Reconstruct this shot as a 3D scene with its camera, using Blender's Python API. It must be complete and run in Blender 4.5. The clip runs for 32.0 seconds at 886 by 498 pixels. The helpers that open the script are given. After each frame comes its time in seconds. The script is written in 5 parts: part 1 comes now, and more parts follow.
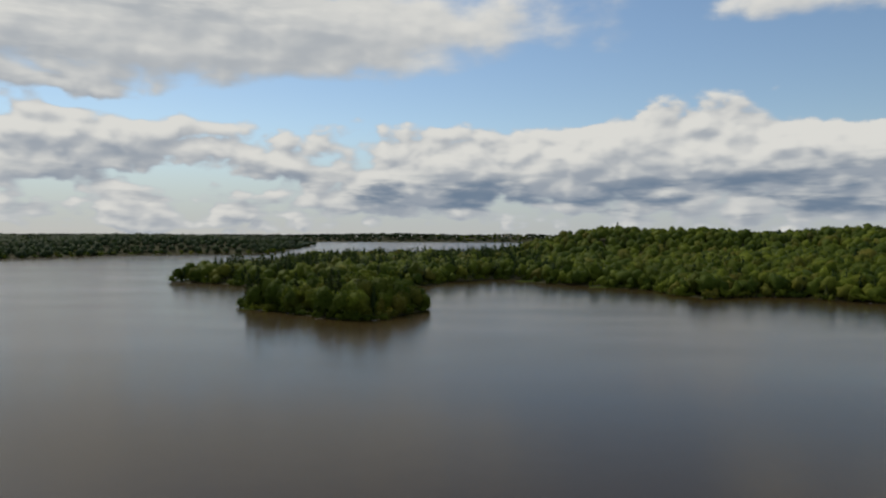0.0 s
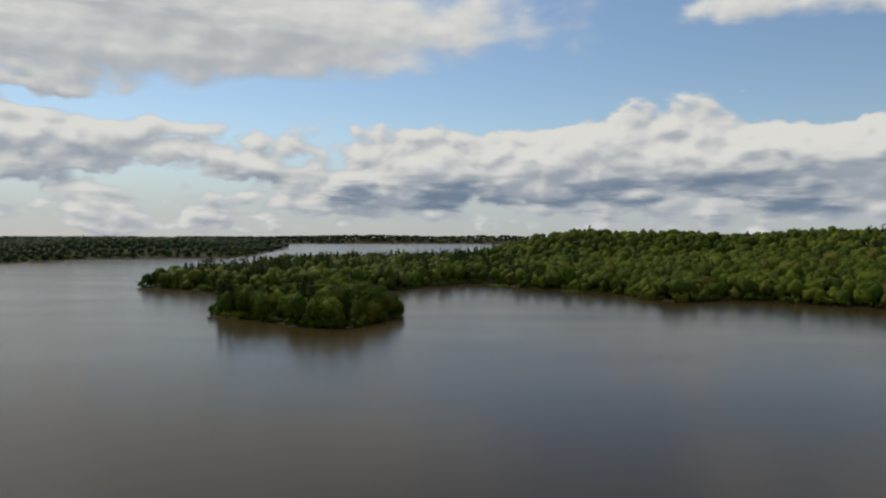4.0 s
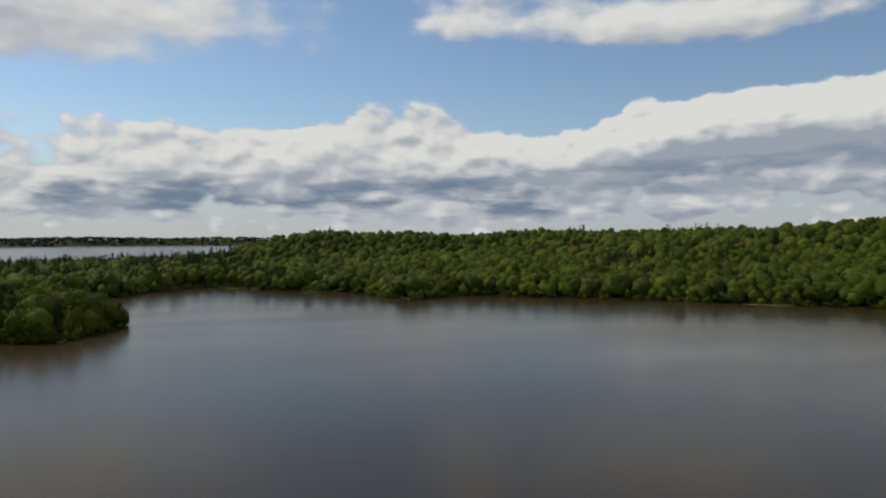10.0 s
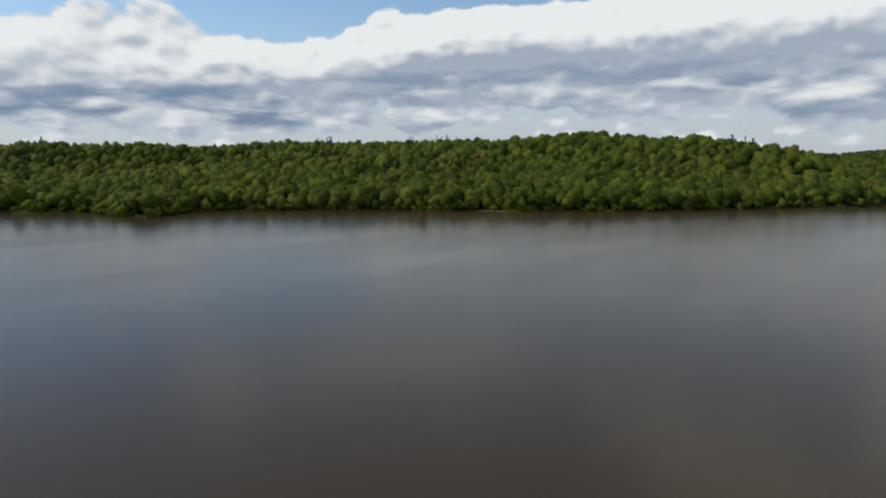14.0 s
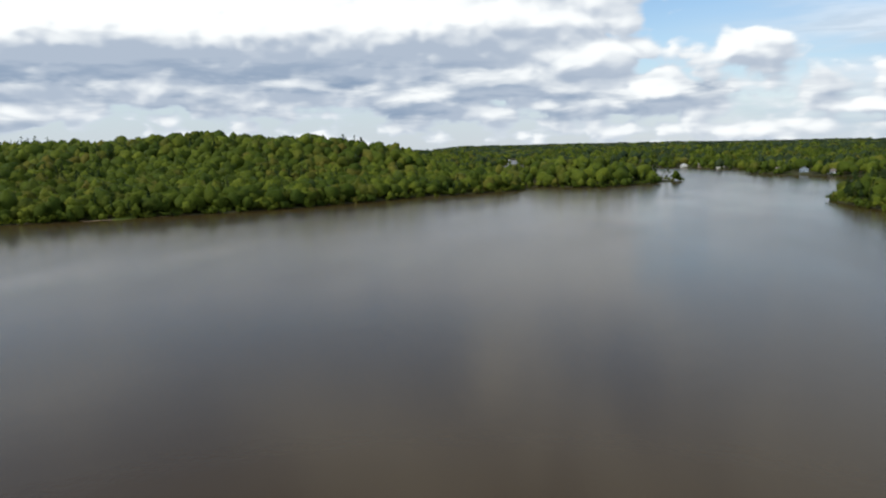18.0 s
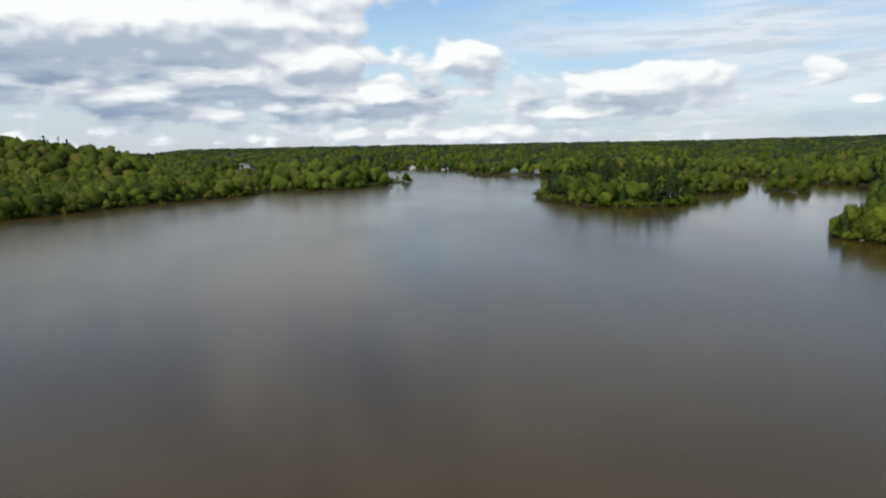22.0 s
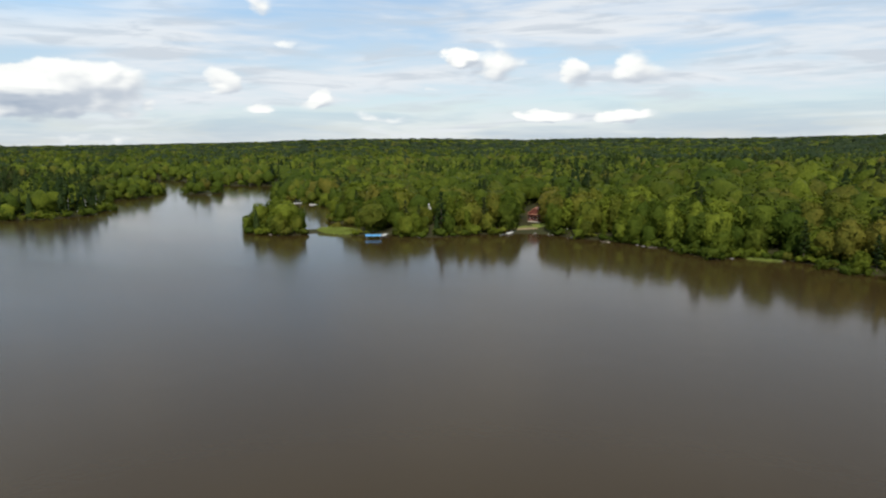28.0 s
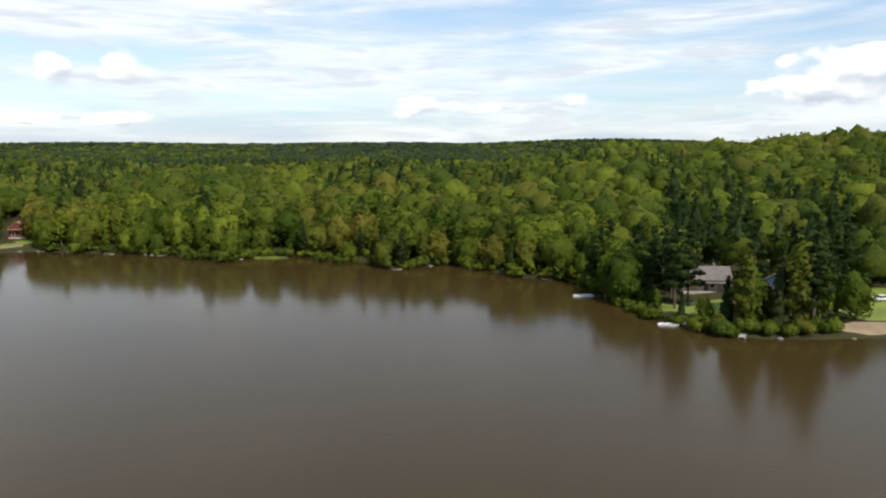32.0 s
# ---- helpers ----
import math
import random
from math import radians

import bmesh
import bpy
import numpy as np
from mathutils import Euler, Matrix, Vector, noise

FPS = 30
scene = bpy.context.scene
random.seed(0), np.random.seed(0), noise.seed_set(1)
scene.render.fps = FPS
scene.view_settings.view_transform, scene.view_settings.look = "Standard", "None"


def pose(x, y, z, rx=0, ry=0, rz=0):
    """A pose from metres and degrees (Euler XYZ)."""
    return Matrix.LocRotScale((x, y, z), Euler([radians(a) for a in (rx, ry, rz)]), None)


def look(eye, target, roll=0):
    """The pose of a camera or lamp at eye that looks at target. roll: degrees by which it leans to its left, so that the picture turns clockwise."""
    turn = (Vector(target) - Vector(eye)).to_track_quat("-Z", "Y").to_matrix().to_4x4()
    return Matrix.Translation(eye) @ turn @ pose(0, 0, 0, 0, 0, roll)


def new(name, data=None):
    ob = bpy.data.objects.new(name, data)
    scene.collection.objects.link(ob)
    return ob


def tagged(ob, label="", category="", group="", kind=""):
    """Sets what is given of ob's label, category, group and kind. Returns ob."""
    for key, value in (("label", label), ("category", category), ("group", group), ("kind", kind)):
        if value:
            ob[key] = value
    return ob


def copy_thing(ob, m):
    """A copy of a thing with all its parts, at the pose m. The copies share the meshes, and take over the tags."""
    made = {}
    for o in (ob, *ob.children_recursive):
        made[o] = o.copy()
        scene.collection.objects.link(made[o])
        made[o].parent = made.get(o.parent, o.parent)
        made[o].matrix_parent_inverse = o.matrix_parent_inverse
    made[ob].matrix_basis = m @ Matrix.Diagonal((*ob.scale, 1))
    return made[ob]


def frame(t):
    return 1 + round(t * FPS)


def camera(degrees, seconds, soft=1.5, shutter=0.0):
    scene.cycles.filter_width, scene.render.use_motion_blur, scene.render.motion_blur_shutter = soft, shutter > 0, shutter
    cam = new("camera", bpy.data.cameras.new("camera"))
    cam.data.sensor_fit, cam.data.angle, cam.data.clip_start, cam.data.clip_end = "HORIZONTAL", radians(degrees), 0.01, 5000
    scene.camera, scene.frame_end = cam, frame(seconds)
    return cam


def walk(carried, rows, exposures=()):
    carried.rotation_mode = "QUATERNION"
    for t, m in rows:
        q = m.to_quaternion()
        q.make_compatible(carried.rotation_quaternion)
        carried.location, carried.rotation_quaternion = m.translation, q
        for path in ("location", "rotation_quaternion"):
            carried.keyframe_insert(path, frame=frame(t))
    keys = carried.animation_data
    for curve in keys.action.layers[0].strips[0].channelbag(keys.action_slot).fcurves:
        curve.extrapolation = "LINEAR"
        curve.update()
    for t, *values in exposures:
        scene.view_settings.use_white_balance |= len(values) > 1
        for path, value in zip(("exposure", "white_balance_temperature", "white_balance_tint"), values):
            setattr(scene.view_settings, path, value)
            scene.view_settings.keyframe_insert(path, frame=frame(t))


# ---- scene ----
# The camera hangs over the lake and turns to its right; each row: seconds, heading, tilt, lean, height.
cam = camera(65.1, 32.0, soft=2.2)
PATH = [
    (0, 0.00, -1.09, 0.37, 39.5), (0.5, 0.30, -1.07, 0.34, 39.9), (1, 0.59, -1.08, 0.28, 40.4), (1.5, 0.89, -1.09, 0.34, 40.8),
    (2, 1.10, -1.03, 0.32, 41.3), (2.5, 1.37, -1.03, 0.34, 41.7), (3, 1.63, -1.05, 0.38, 42.0), (3.5, 1.91, -0.99, 0.29, 42.0),
    (5.5, 2.90, -0.99, 0.31, 42.0), (6, 3.16, -0.99, 0.28, 42.0), (6.5, 3.43, -0.99, 0.28, 42.0), (7, 3.65, -0.99, 0.28, 42.0),
    (7.5, 4.01, -1.01, 0.26, 42.0), (8, 8.14, -0.97, 0.20, 42.0), (8.5, 15.20, -0.90, 0.15, 42.0), (9, 18.63, -0.88, 0.07, 42.0),
    (9.5, 19.95, -0.87, -0.01, 42.0), (10, 23.36, -0.87, -0.08, 42.0), (10.5, 27.53, -0.86, -0.08, 42.0), (11, 30.05, -0.82, -0.10, 42.0),
    (11.5, 30.89, -0.82, -0.15, 42.0), (12, 32.00, -0.83, -0.13, 42.0), (12.5, 34.66, -0.80, -0.17, 42.0), (13, 37.61, -2.69, -0.16, 42.0),
    (13.5, 40.66, -5.93, -0.23, 42.0), (14, 43.84, -8.13, -0.16, 42.0), (14.5, 47.70, -8.12, -0.33, 42.0), (15, 52.63, -8.12, -0.75, 42.0),
    (15.5, 57.55, -8.26, -1.19, 42.0), (17.5, 72.73, -8.46, -1.10, 42.0), (18, 74.17, -8.47, -1.09, 42.0), (18.5, 75.57, -8.48, -1.11, 42.0),
    (19, 76.94, -8.50, -1.02, 42.0), (19.5, 78.27, -8.46, -1.06, 42.0), (20, 79.62, -8.46, -1.04, 42.0), (20.5, 80.94, -8.48, -0.99, 42.0),
    (21, 84.98, -8.52, -1.03, 42.0), (21.5, 90.64, -8.55, -1.00, 42.0), (22, 95.70, -8.60, -1.01, 42.0), (22.5, 100.63, -8.65, -1.09, 42.0),
    (23, 105.19, -8.71, -1.00, 42.0), (23.5, 109.39, -8.79, -1.06, 42.0), (24, 111.31, -8.81, -0.94, 42.0), (24.5, 112.78, -8.82, -0.87, 42.0),
    (26.5, 127.02, -8.86, -0.72, 42.0), (27, 131.35, -8.84, -0.62, 42.0), (27.5, 136.12, -8.82, -0.63, 42.0), (28, 141.17, -8.83, -0.57, 42.0),
    (28.5, 146.40, -8.85, -0.54, 42.0), (29, 151.80, -8.85, -0.44, 42.0), (29.5, 157.98, -8.86, -0.27, 42.0), (30, 164.19, -8.84, -0.23, 42.0),
    (30.5, 169.38, -8.80, -0.13, 42.0), (31, 173.38, -8.76, -0.06, 42.0), (31.5, 178.34, -8.69, 0.01, 42.0), (32, 180.47, -8.61, 0.04, 42.0),
]


def heading(a, tilt=0.0):
    """Unit way towards a heading in degrees, clockwise from +y."""
    a, tilt = radians(a), radians(tilt)
    return Vector((math.sin(a) * math.cos(tilt), math.cos(a) * math.cos(tilt), math.sin(tilt)))


walk(cam, [(t, look((0, 0, h), Vector((0, 0, h)) + heading(a, tilt), lean)) for t, a, tilt, lean, h in PATH],
     exposures=[(0, -0.68, 6450, 9), (8, -0.68, 6400, 9), (13, -0.55, 6180, 9), (15, -0.28, 6050, 9), (18, -0.1, 6100, 9), (24, -0.16, 6170, 9), (28, -0.1, 6270, 9), (32, 0.2, 6350, 9)])

# ---- sky, clouds and sun ----
SUN_AZ, SUN_EL = -36.0, 44.0
world = bpy.data.worlds.new("sky")
scene.world = world
world.use_nodes = True


def node(tree, kind, inputs=(), operation="", data_type="", clamp=False):
    """A node with its inputs; an input may be a value or another node's output."""
    n = tree.nodes.new(kind)
    if operation:
        n.operation = operation
    if data_type:
        n.data_type = data_type
    if clamp:
        n.use_clamp = True
    for key, value in dict(inputs).items():
        if isinstance(value, bpy.types.NodeSocket):
            tree.links.new(value, n.inputs[key])
        else:
            n.inputs[key].default_value = value
    return n


def maths(tree, op, a, b=0.0, c=0.0, clamp=False):
    return node(tree, "ShaderNodeMath", {0: a, 1: b, 2: c}, operation=op, clamp=clamp).outputs[0]


def ramp(tree, fac, lo, hi):
    n = node(tree, "ShaderNodeMapRange", {0: fac, 1: lo, 2: hi, 3: 0.0, 4: 1.0})
    n.interpolation_type = "SMOOTHSTEP"
    return n.outputs[0]


# Cloud masses: heading, elevation, half width, half height, thickness (a negative one is a blue gap)
CLOUDS = [
    (-27.3, 14.5, 11.0, 2.32, 0.85), (-28.4, 11.0, 9.4, 0.96, 0.63), (-20.3, 17.3, 10.6, 1.60, 0.72), (-10.4, 15.4, 7.7, 2.32, 0.68), (0.6, 16.8, 8.9, 1.60, 0.54),
    (-0.3, 13.6, 4.9, 0.88, 0.36), (14.3, 14.7, 4.5, 1.36, 0.36), (24.1, 16.7, 3.2, 1.20, 0.36), (-26.9, 7.0, 11.0, 1.36, 0.63), (-30.5, 4.5, 4.9, 0.80, 0.45),
    (-13.1, 5.4, 1.7, 0.96, 0.85), (-24.2, 2.5, 1.7, 1.12, 0.77), (-16.5, 1.7, 1.7, 0.48, 0.45), (-29.4, 8.8, 2.9, 0.32, 0.36), (-14.8, 9.6, 1.7, 0.32, 0.32),
    (3.0, 5.7, 7.7, 1.68, 0.85), (-3.9, 4.0, 4.5, 1.28, 0.63), (12.6, 7.0, 4.9, 2.16, 0.72), (20.6, 10.6, 4.0, 1.20, 0.59), (26.5, 11.1, 2.2, 1.12, 0.54),
    (22.7, 6.2, 8.6, 2.56, 0.85), (30.5, 5.7, 5.7, 1.92, 0.81), (-15.2, 10.7, 16.8, 1.15, -0.60), (22.6, 15.1, 8.4, 2.18, -0.50), (9.9, 11.0, 6.6, 1.95, -0.55),
    (-21.5, 3.9, 11.5, 0.69, -0.25)]
CLOUDS_EAST = [
    (35.2, 6.3, 3.8, 1.52, 0.83), (43.3, 8.3, 7.1, 1.76, 0.92), (50.2, 9.4, 6.3, 1.52, 0.92), (24.9, 16.9, 2.9, 0.96, 0.37), (39.3, 16.2, 7.1, 1.44, 0.51),
    (34.3, 12.9, 3.8, 0.48, 0.28), (32.1, 10.4, 6.6, 2.16, -0.70), (17.0, 13.3, 13.3, 1.89, -0.45), (47.5, 8.0, 10.9, 1.68, 0.78), (64.8, 9.4, 7.6, 2.16, 1.01),
    (42.1, 16.1, 9.2, 1.20, 0.55), (43.0, 12.3, 19.9, 2.03, -0.80), (64.0, 14.0, 8.9, 2.70, -0.60), (60.3, 4.6, 10.9, 0.80, 0.41), (49.0, 8.1, 10.5, 2.40, 1.01),
    (64.7, 8.8, 9.2, 2.56, 1.01), (76.8, 9.2, 8.5, 1.60, 0.64), (32.0, 9.8, 3.5, 2.70, -0.80), (78.5, 5.0, 2.6, 0.80, 0.74), (73.2, 4.0, 2.1, 0.96, 0.74),
    (62.6, 4.8, 1.7, 0.48, 0.64), (83.5, 4.1, 2.1, 1.04, 0.74), (42.6, 2.4, 2.6, 0.56, 0.55)]
CLOUDS_SOUTH = [
    (76.2, 8.8, 6.4, 2.29, 0.71), (106.8, 8.1, 5.8, 1.90, -1.00), (98.5, 6.7, 3.0, 1.44, 1.00), (86.0, 6.5, 2.2, 1.02, 0.81), (78.8, 4.9, 2.2, 0.68, 0.71),
    (90.9, 3.5, 2.8, 0.59, 0.76), (73.7, 3.7, 1.8, 0.85, 0.66), (102.2, 3.5, 1.4, 0.59, 0.66), (109.5, 4.1, 2.5, 1.10, 0.66), (111.4, 8.8, 6.6, 1.90, -1.00),
    (96.1, 9.6, 4.4, 1.50, -0.50), (90.4, 3.9, 3.5, 0.85, 0.66), (113.2, 4.6, 4.2, 1.53, 1.04), (124.1, 4.6, 1.6, 1.02, 1.00), (131.8, 3.8, 1.0, 0.68, 1.00),
    (126.5, 2.6, 1.4, 0.34, 0.71), (129.1, 7.7, 1.4, 0.59, 0.81), (142.3, 6.6, 1.0, 0.59, 0.81), (104.9, 2.2, 3.9, 0.34, 0.47)]
CLOUDS_FAR_SOUTH = [
    (127.1, 10.3, 1.4, 0.79, 0.85), (145.5, 5.8, 1.7, 1.50, 1.15), (142.9, 6.6, 0.9, 0.62, 1.00), (151.8, 5.2, 1.2, 1.06, 1.15), (156.6, 5.1, 1.7, 1.14, 1.15),
    (149.4, 2.1, 1.3, 0.44, 0.90), (155.4, 1.7, 2.2, 0.44, 0.80), (136.8, 1.7, 1.6, 0.35, 0.70), (140.6, 4.2, 0.9, 0.35, 0.70), (178.4, 3.0, 2.7, 0.70, 1.00),
    (183.9, 2.7, 1.6, 0.53, 0.80), (191.1, 3.2, 1.9, 0.62, 0.80), (207.6, 4.2, 4.2, 1.58, 1.00), (211.3, 5.8, 3.2, 2.38, 0.80), (155.4, 1.8, 2.2, 0.35, 0.70),
    (149.7, 2.0, 1.6, 0.44, 0.80)]
# Flat blue-grey undersides of the heaps, in the same way
BASES = [
    (3.0, 3.5, 8.4, 1.0, 0.95), (-6.7, 3.3, 3.1, 0.6, 0.40), (19.9, 3.0, 4.9, 1.1, 0.90), (28.0, 3.4, 4.9, 0.8, 0.80), (-25.4, 5.8, 4.0, 0.8, 0.40),
    (-20.3, 17.1, 11.1, 1.7, 0.45), (-29.8, 12.8, 4.0, 2.0, 0.45), (23.8, 3.0, 6.6, 1.0, 0.90), (52.0, 5.3, 11.5, 0.5, 0.85), (65.6, 5.8, 7.1, 0.8, 0.80),
    (25.1, 2.8, 8.9, 0.5, 0.85), (48.1, 5.3, 14.6, 0.5, 0.80), (66.9, 6.1, 11.1, 0.6, 0.70), (75.2, 2.5, 13.3, 0.7, 0.40), (32.9, 4.1, 7.1, 0.7, 0.50),
    (56.9, 5.5, 14.6, 0.8, 0.60), (82.8, 3.3, 5.3, 0.5, 0.40), (96.2, 4.3, 2.7, 0.4, 0.60), (113.6, 2.9, 5.3, 0.3, 0.30), (145.6, 4.4, 2.2, 0.4, 0.45),
    (179.4, 2.3, 4.9, 0.3, 0.45), (202.1, 2.7, 4.0, 0.4, 0.40)]


def masses(g, here, rows, total):
    """Adds soft ovals, given as heading, elevation, half sizes and amount, to a value."""
    for a, e, wa, we, amount in rows:
        off = node(g, "ShaderNodeVectorMath", {0: here, 1: (a, e, 0)}, operation="SUBTRACT").outputs[0]
        off = node(g, "ShaderNodeVectorMath", {0: off, 1: (1 / wa, 1 / we, 0)}, operation="MULTIPLY").outputs[0]
        far = node(g, "ShaderNodeVectorMath", {0: off, 1: off}, operation="DOT_PRODUCT").outputs[1]
        total = maths(g, "MULTIPLY_ADD", maths(g, "POWER", 2.0, maths(g, "MULTIPLY", far, -1.0)), amount, total)
    return total


def cloud_group():
    """Thickness of the clouds at a heading and elevation in degrees."""
    g = bpy.data.node_groups.new("cloud_thickness", "ShaderNodeTree")
    for name in ("heading", "elevation", "detail"):
        g.interface.new_socket(name, in_out="INPUT", socket_type="NodeSocketFloat")
    g.interface.new_socket("thickness", in_out="OUTPUT", socket_type="NodeSocketFloat")
    gi, go = node(g, "NodeGroupInput"), node(g, "NodeGroupOutput")
    az, el, fine = gi.outputs[0], gi.outputs[1], gi.outputs[2]
    # the layer seen at a slant: nearer the horizon it is squeezed
    squeeze = maths(g, "POWER", maths(g, "MAXIMUM", maths(g, "ADD", el, 2.0), 0.6), 0.62)
    flat = node(g, "ShaderNodeCombineXYZ", {0: maths(g, "MULTIPLY", az, 0.085), 1: maths(g, "MULTIPLY", squeeze, 1.5), 2: 3.7}).outputs[0]
    big = node(g, "ShaderNodeTexNoise", {"Vector": flat, "Scale": 1.0, "Detail": fine, "Roughness": 0.47, "Distortion": 0.15}).outputs[0]
    puff = node(g, "ShaderNodeCombineXYZ", {0: maths(g, "MULTIPLY", az, 0.36), 1: maths(g, "MULTIPLY", el, 0.62), 2: 1.3}).outputs[0]
    billow = node(g, "ShaderNodeTexNoise", {"Vector": puff, "Scale": 0.9, "Detail": fine, "Roughness": 0.47}).outputs[0]
    warp = node(g, "ShaderNodeTexNoise", {"Vector": puff, "Scale": 0.9, "Detail": fine, "Roughness": 0.5}).outputs[1]
    sep = node(g, "ShaderNodeSeparateColor", {0: warp})
    azw = maths(g, "MULTIPLY_ADD", maths(g, "SUBTRACT", sep.outputs[0], 0.5), 3.6, az)
    elw = maths(g, "MULTIPLY_ADD", maths(g, "SUBTRACT", sep.outputs[1], 0.5), 1.7, el)
    here = node(g, "ShaderNodeCombineXYZ", {0: azw, 1: elw, 2: 0.0}).outputs[0]
    total = maths(g, "MULTIPLY_ADD", big, 1.15, -0.52)
    total = maths(g, "MULTIPLY_ADD", maths(g, "SUBTRACT", billow, 0.5), 0.9, total)
    # rounded heads, small ones upon large ones
    heaped = node(g, "ShaderNodeMapRange", {0: el, 1: 9.5, 2: 13.0, 3: 0.6, 4: 0.15}).outputs[0]
    for scale, share in ((1.0, 1.0), (2.2, 0.3)):
        heads = node(g, "ShaderNodeCombineXYZ", {0: maths(g, "MULTIPLY", azw, 0.42 * scale), 1: maths(g, "MULTIPLY", elw, 0.68 * scale), 2: 0.4 * scale}).outputs[0]
        round_heads = node(g, "ShaderNodeTexVoronoi", {"Vector": heads, "Scale": 1.0})
        round_heads.feature = "SMOOTH_F1"
        round_heads.inputs["Smoothness"].default_value = 0.5
        total = maths(g, "MULTIPLY_ADD", maths(g, "SUBTRACT", 0.42, round_heads.outputs["Distance"]), maths(g, "MULTIPLY", heaped, share), total)
    east = node(g, "ShaderNodeMapRange", {0: az, 1: 40.0, 2: 80.0, 3: 0.0, 4: 0.12}).outputs[0]
    south = node(g, "ShaderNodeMapRange", {0: az, 1: 104.0, 2: 130.0, 3: 0.0, 4: -0.62}).outputs[0]
    low = node(g, "ShaderNodeMapRange", {0: maths(g, "ABSOLUTE", maths(g, "SUBTRACT", el, 2.6)), 1: 0.0, 2: 2.4, 3: 0.2, 4: 0.0}).outputs[0]
    fair = maths(g, "MULTIPLY", ramp(g, el, 19.0, 25.0), maths(g, "MULTIPLY", ramp(g, az, -6.0, 8.0), ramp(g, az, 70.0, 45.0)))     # mostly blue high up in the north-east
    total = maths(g, "MULTIPLY_ADD", fair, -0.25, total)
    total = maths(g, "ADD", maths(g, "ADD", total, east), maths(g, "ADD", south, low))
    g.links.new(masses(g, here, CLOUDS + CLOUDS_EAST + CLOUDS_SOUTH + CLOUDS_FAR_SOUTH, total), go.inputs[0])
    return g


def make_sky():
    t = world.node_tree
    t.nodes.clear()
    way = node(t, "ShaderNodeTexCoord").outputs["Generated"]
    xyz = node(t, "ShaderNodeSeparateXYZ", {0: node(t, "ShaderNodeVectorMath", {0: way}, operation="NORMALIZE").outputs[0]})
    # headings run on without a seam in view: they are counted from 90 degrees
    az = maths(t, "MULTIPLY_ADD", maths(t, "ARCTAN2", maths(t, "MULTIPLY", xyz.outputs[1], -1.0), xyz.outputs[0]), 57.2958, 90.0)
    el = maths(t, "MULTIPLY", maths(t, "ARCSINE", xyz.outputs[2]), 57.2958)
    group = cloud_group()
    air = node(t, "ShaderNodeTexSky")
    air.sky_type, air.sun_disc, air.sun_elevation, air.sun_rotation = "NISHITA", False, radians(SUN_EL), radians(SUN_AZ)
    air.air_density, air.dust_density, air.ozone_density = 1.1, 0.2, 2.2
    sky = air.outputs[0]

    def thick(across, up, detail):
        n = node(t, "ShaderNodeGroup")
        n.node_tree = group
        t.links.new(maths(t, "ADD", az, across), n.inputs[0])
        t.links.new(maths(t, "ADD", el, up), n.inputs[1])
        n.inputs[2].default_value = detail
        return n.outputs[0]
    d0, body, near, above = thick(0.0, 0.0, 6.0), thick(0.0, 0.0, 2.6), thick(-0.5, 0.7, 2.2), thick(-0.4, 1.7, 1.0)
    # crisp heaps low down, frayed sheets higher up in the north
    south = ramp(t, az, 86.0, 110.0)
    wisp = maths(t, "MULTIPLY", ramp(t, el, 10.0, 13.0), ramp(t, az, 60.0, 38.0))
    edge = maths(t, "SUBTRACT", d0, maths(t, "MULTIPLY_ADD", wisp, -0.12, 0.0))
    cover = ramp(t, maths(t, "DIVIDE", edge, maths(t, "MULTIPLY_ADD", wisp, 0.45, maths(t, "MULTIPLY_ADD", south, 0.22, 0.26))), 0.0, 1.0)
    streak = node(t, "ShaderNodeCombineXYZ", {0: maths(t, "MULTIPLY", az, 0.05), 1: maths(t, "MULTIPLY", el, 0.36), 2: 5.0}).outputs[0]
    thin = ramp(t, node(t, "ShaderNodeTexNoise", {"Vector": streak, "Scale": 1.3, "Detail": 4.5, "Roughness": 0.55, "Distortion": 0.3}).outputs[0], 0.30, 0.66)
    low = maths(t, "MULTIPLY", ramp(t, el, 9.5, 0.5), 0.8)                       # bright haze towards the horizon
    veil = maths(t, "MAXIMUM", low, maths(t, "MULTIPLY", south, maths(t, "MULTIPLY_ADD", thin, 0.48, 0.50)))
    gaps = node(t, "ShaderNodeCombineXYZ", {0: az, 1: el, 2: 0.0}).outputs[0]
    veil = maths(t, "SUBTRACT", veil, masses(t, gaps, [(110.0, 10.8, 6.0, 1.8, 0.85), (95.0, 11.5, 4.0, 1.3, 0.5), (123.0, 11.6, 7.0, 1.2, 0.5)], 0.0), clamp=True)
    # sunlit heads, relief on the billows, flat blue-grey bases
    soft = maths(t, "SUBTRACT", 1.0, maths(t, "MULTIPLY", ramp(t, az, 85.0, 125.0), 0.6))
    layer = node(t, "ShaderNodeCombineXYZ", {0: maths(t, "MULTIPLY", az, 0.16), 1: maths(t, "MULTIPLY", el, 0.75), 2: 9.0}).outputs[0]
    layers = node(t, "ShaderNodeTexNoise", {"Vector": layer, "Scale": 1.0, "Detail": 4.0, "Roughness": 0.55, "Distortion": 0.2})
    sway = node(t, "ShaderNodeSeparateColor", {0: layers.outputs[1]})
    here = node(t, "ShaderNodeCombineXYZ", {0: maths(t, "MULTIPLY_ADD", maths(t, "SUBTRACT", sway.outputs[0], 0.5), 8.0, az),
                                            1: maths(t, "MULTIPLY_ADD", maths(t, "SUBTRACT", sway.outputs[1], 0.5), 1.8, el), 2: 0.0}).outputs[0]
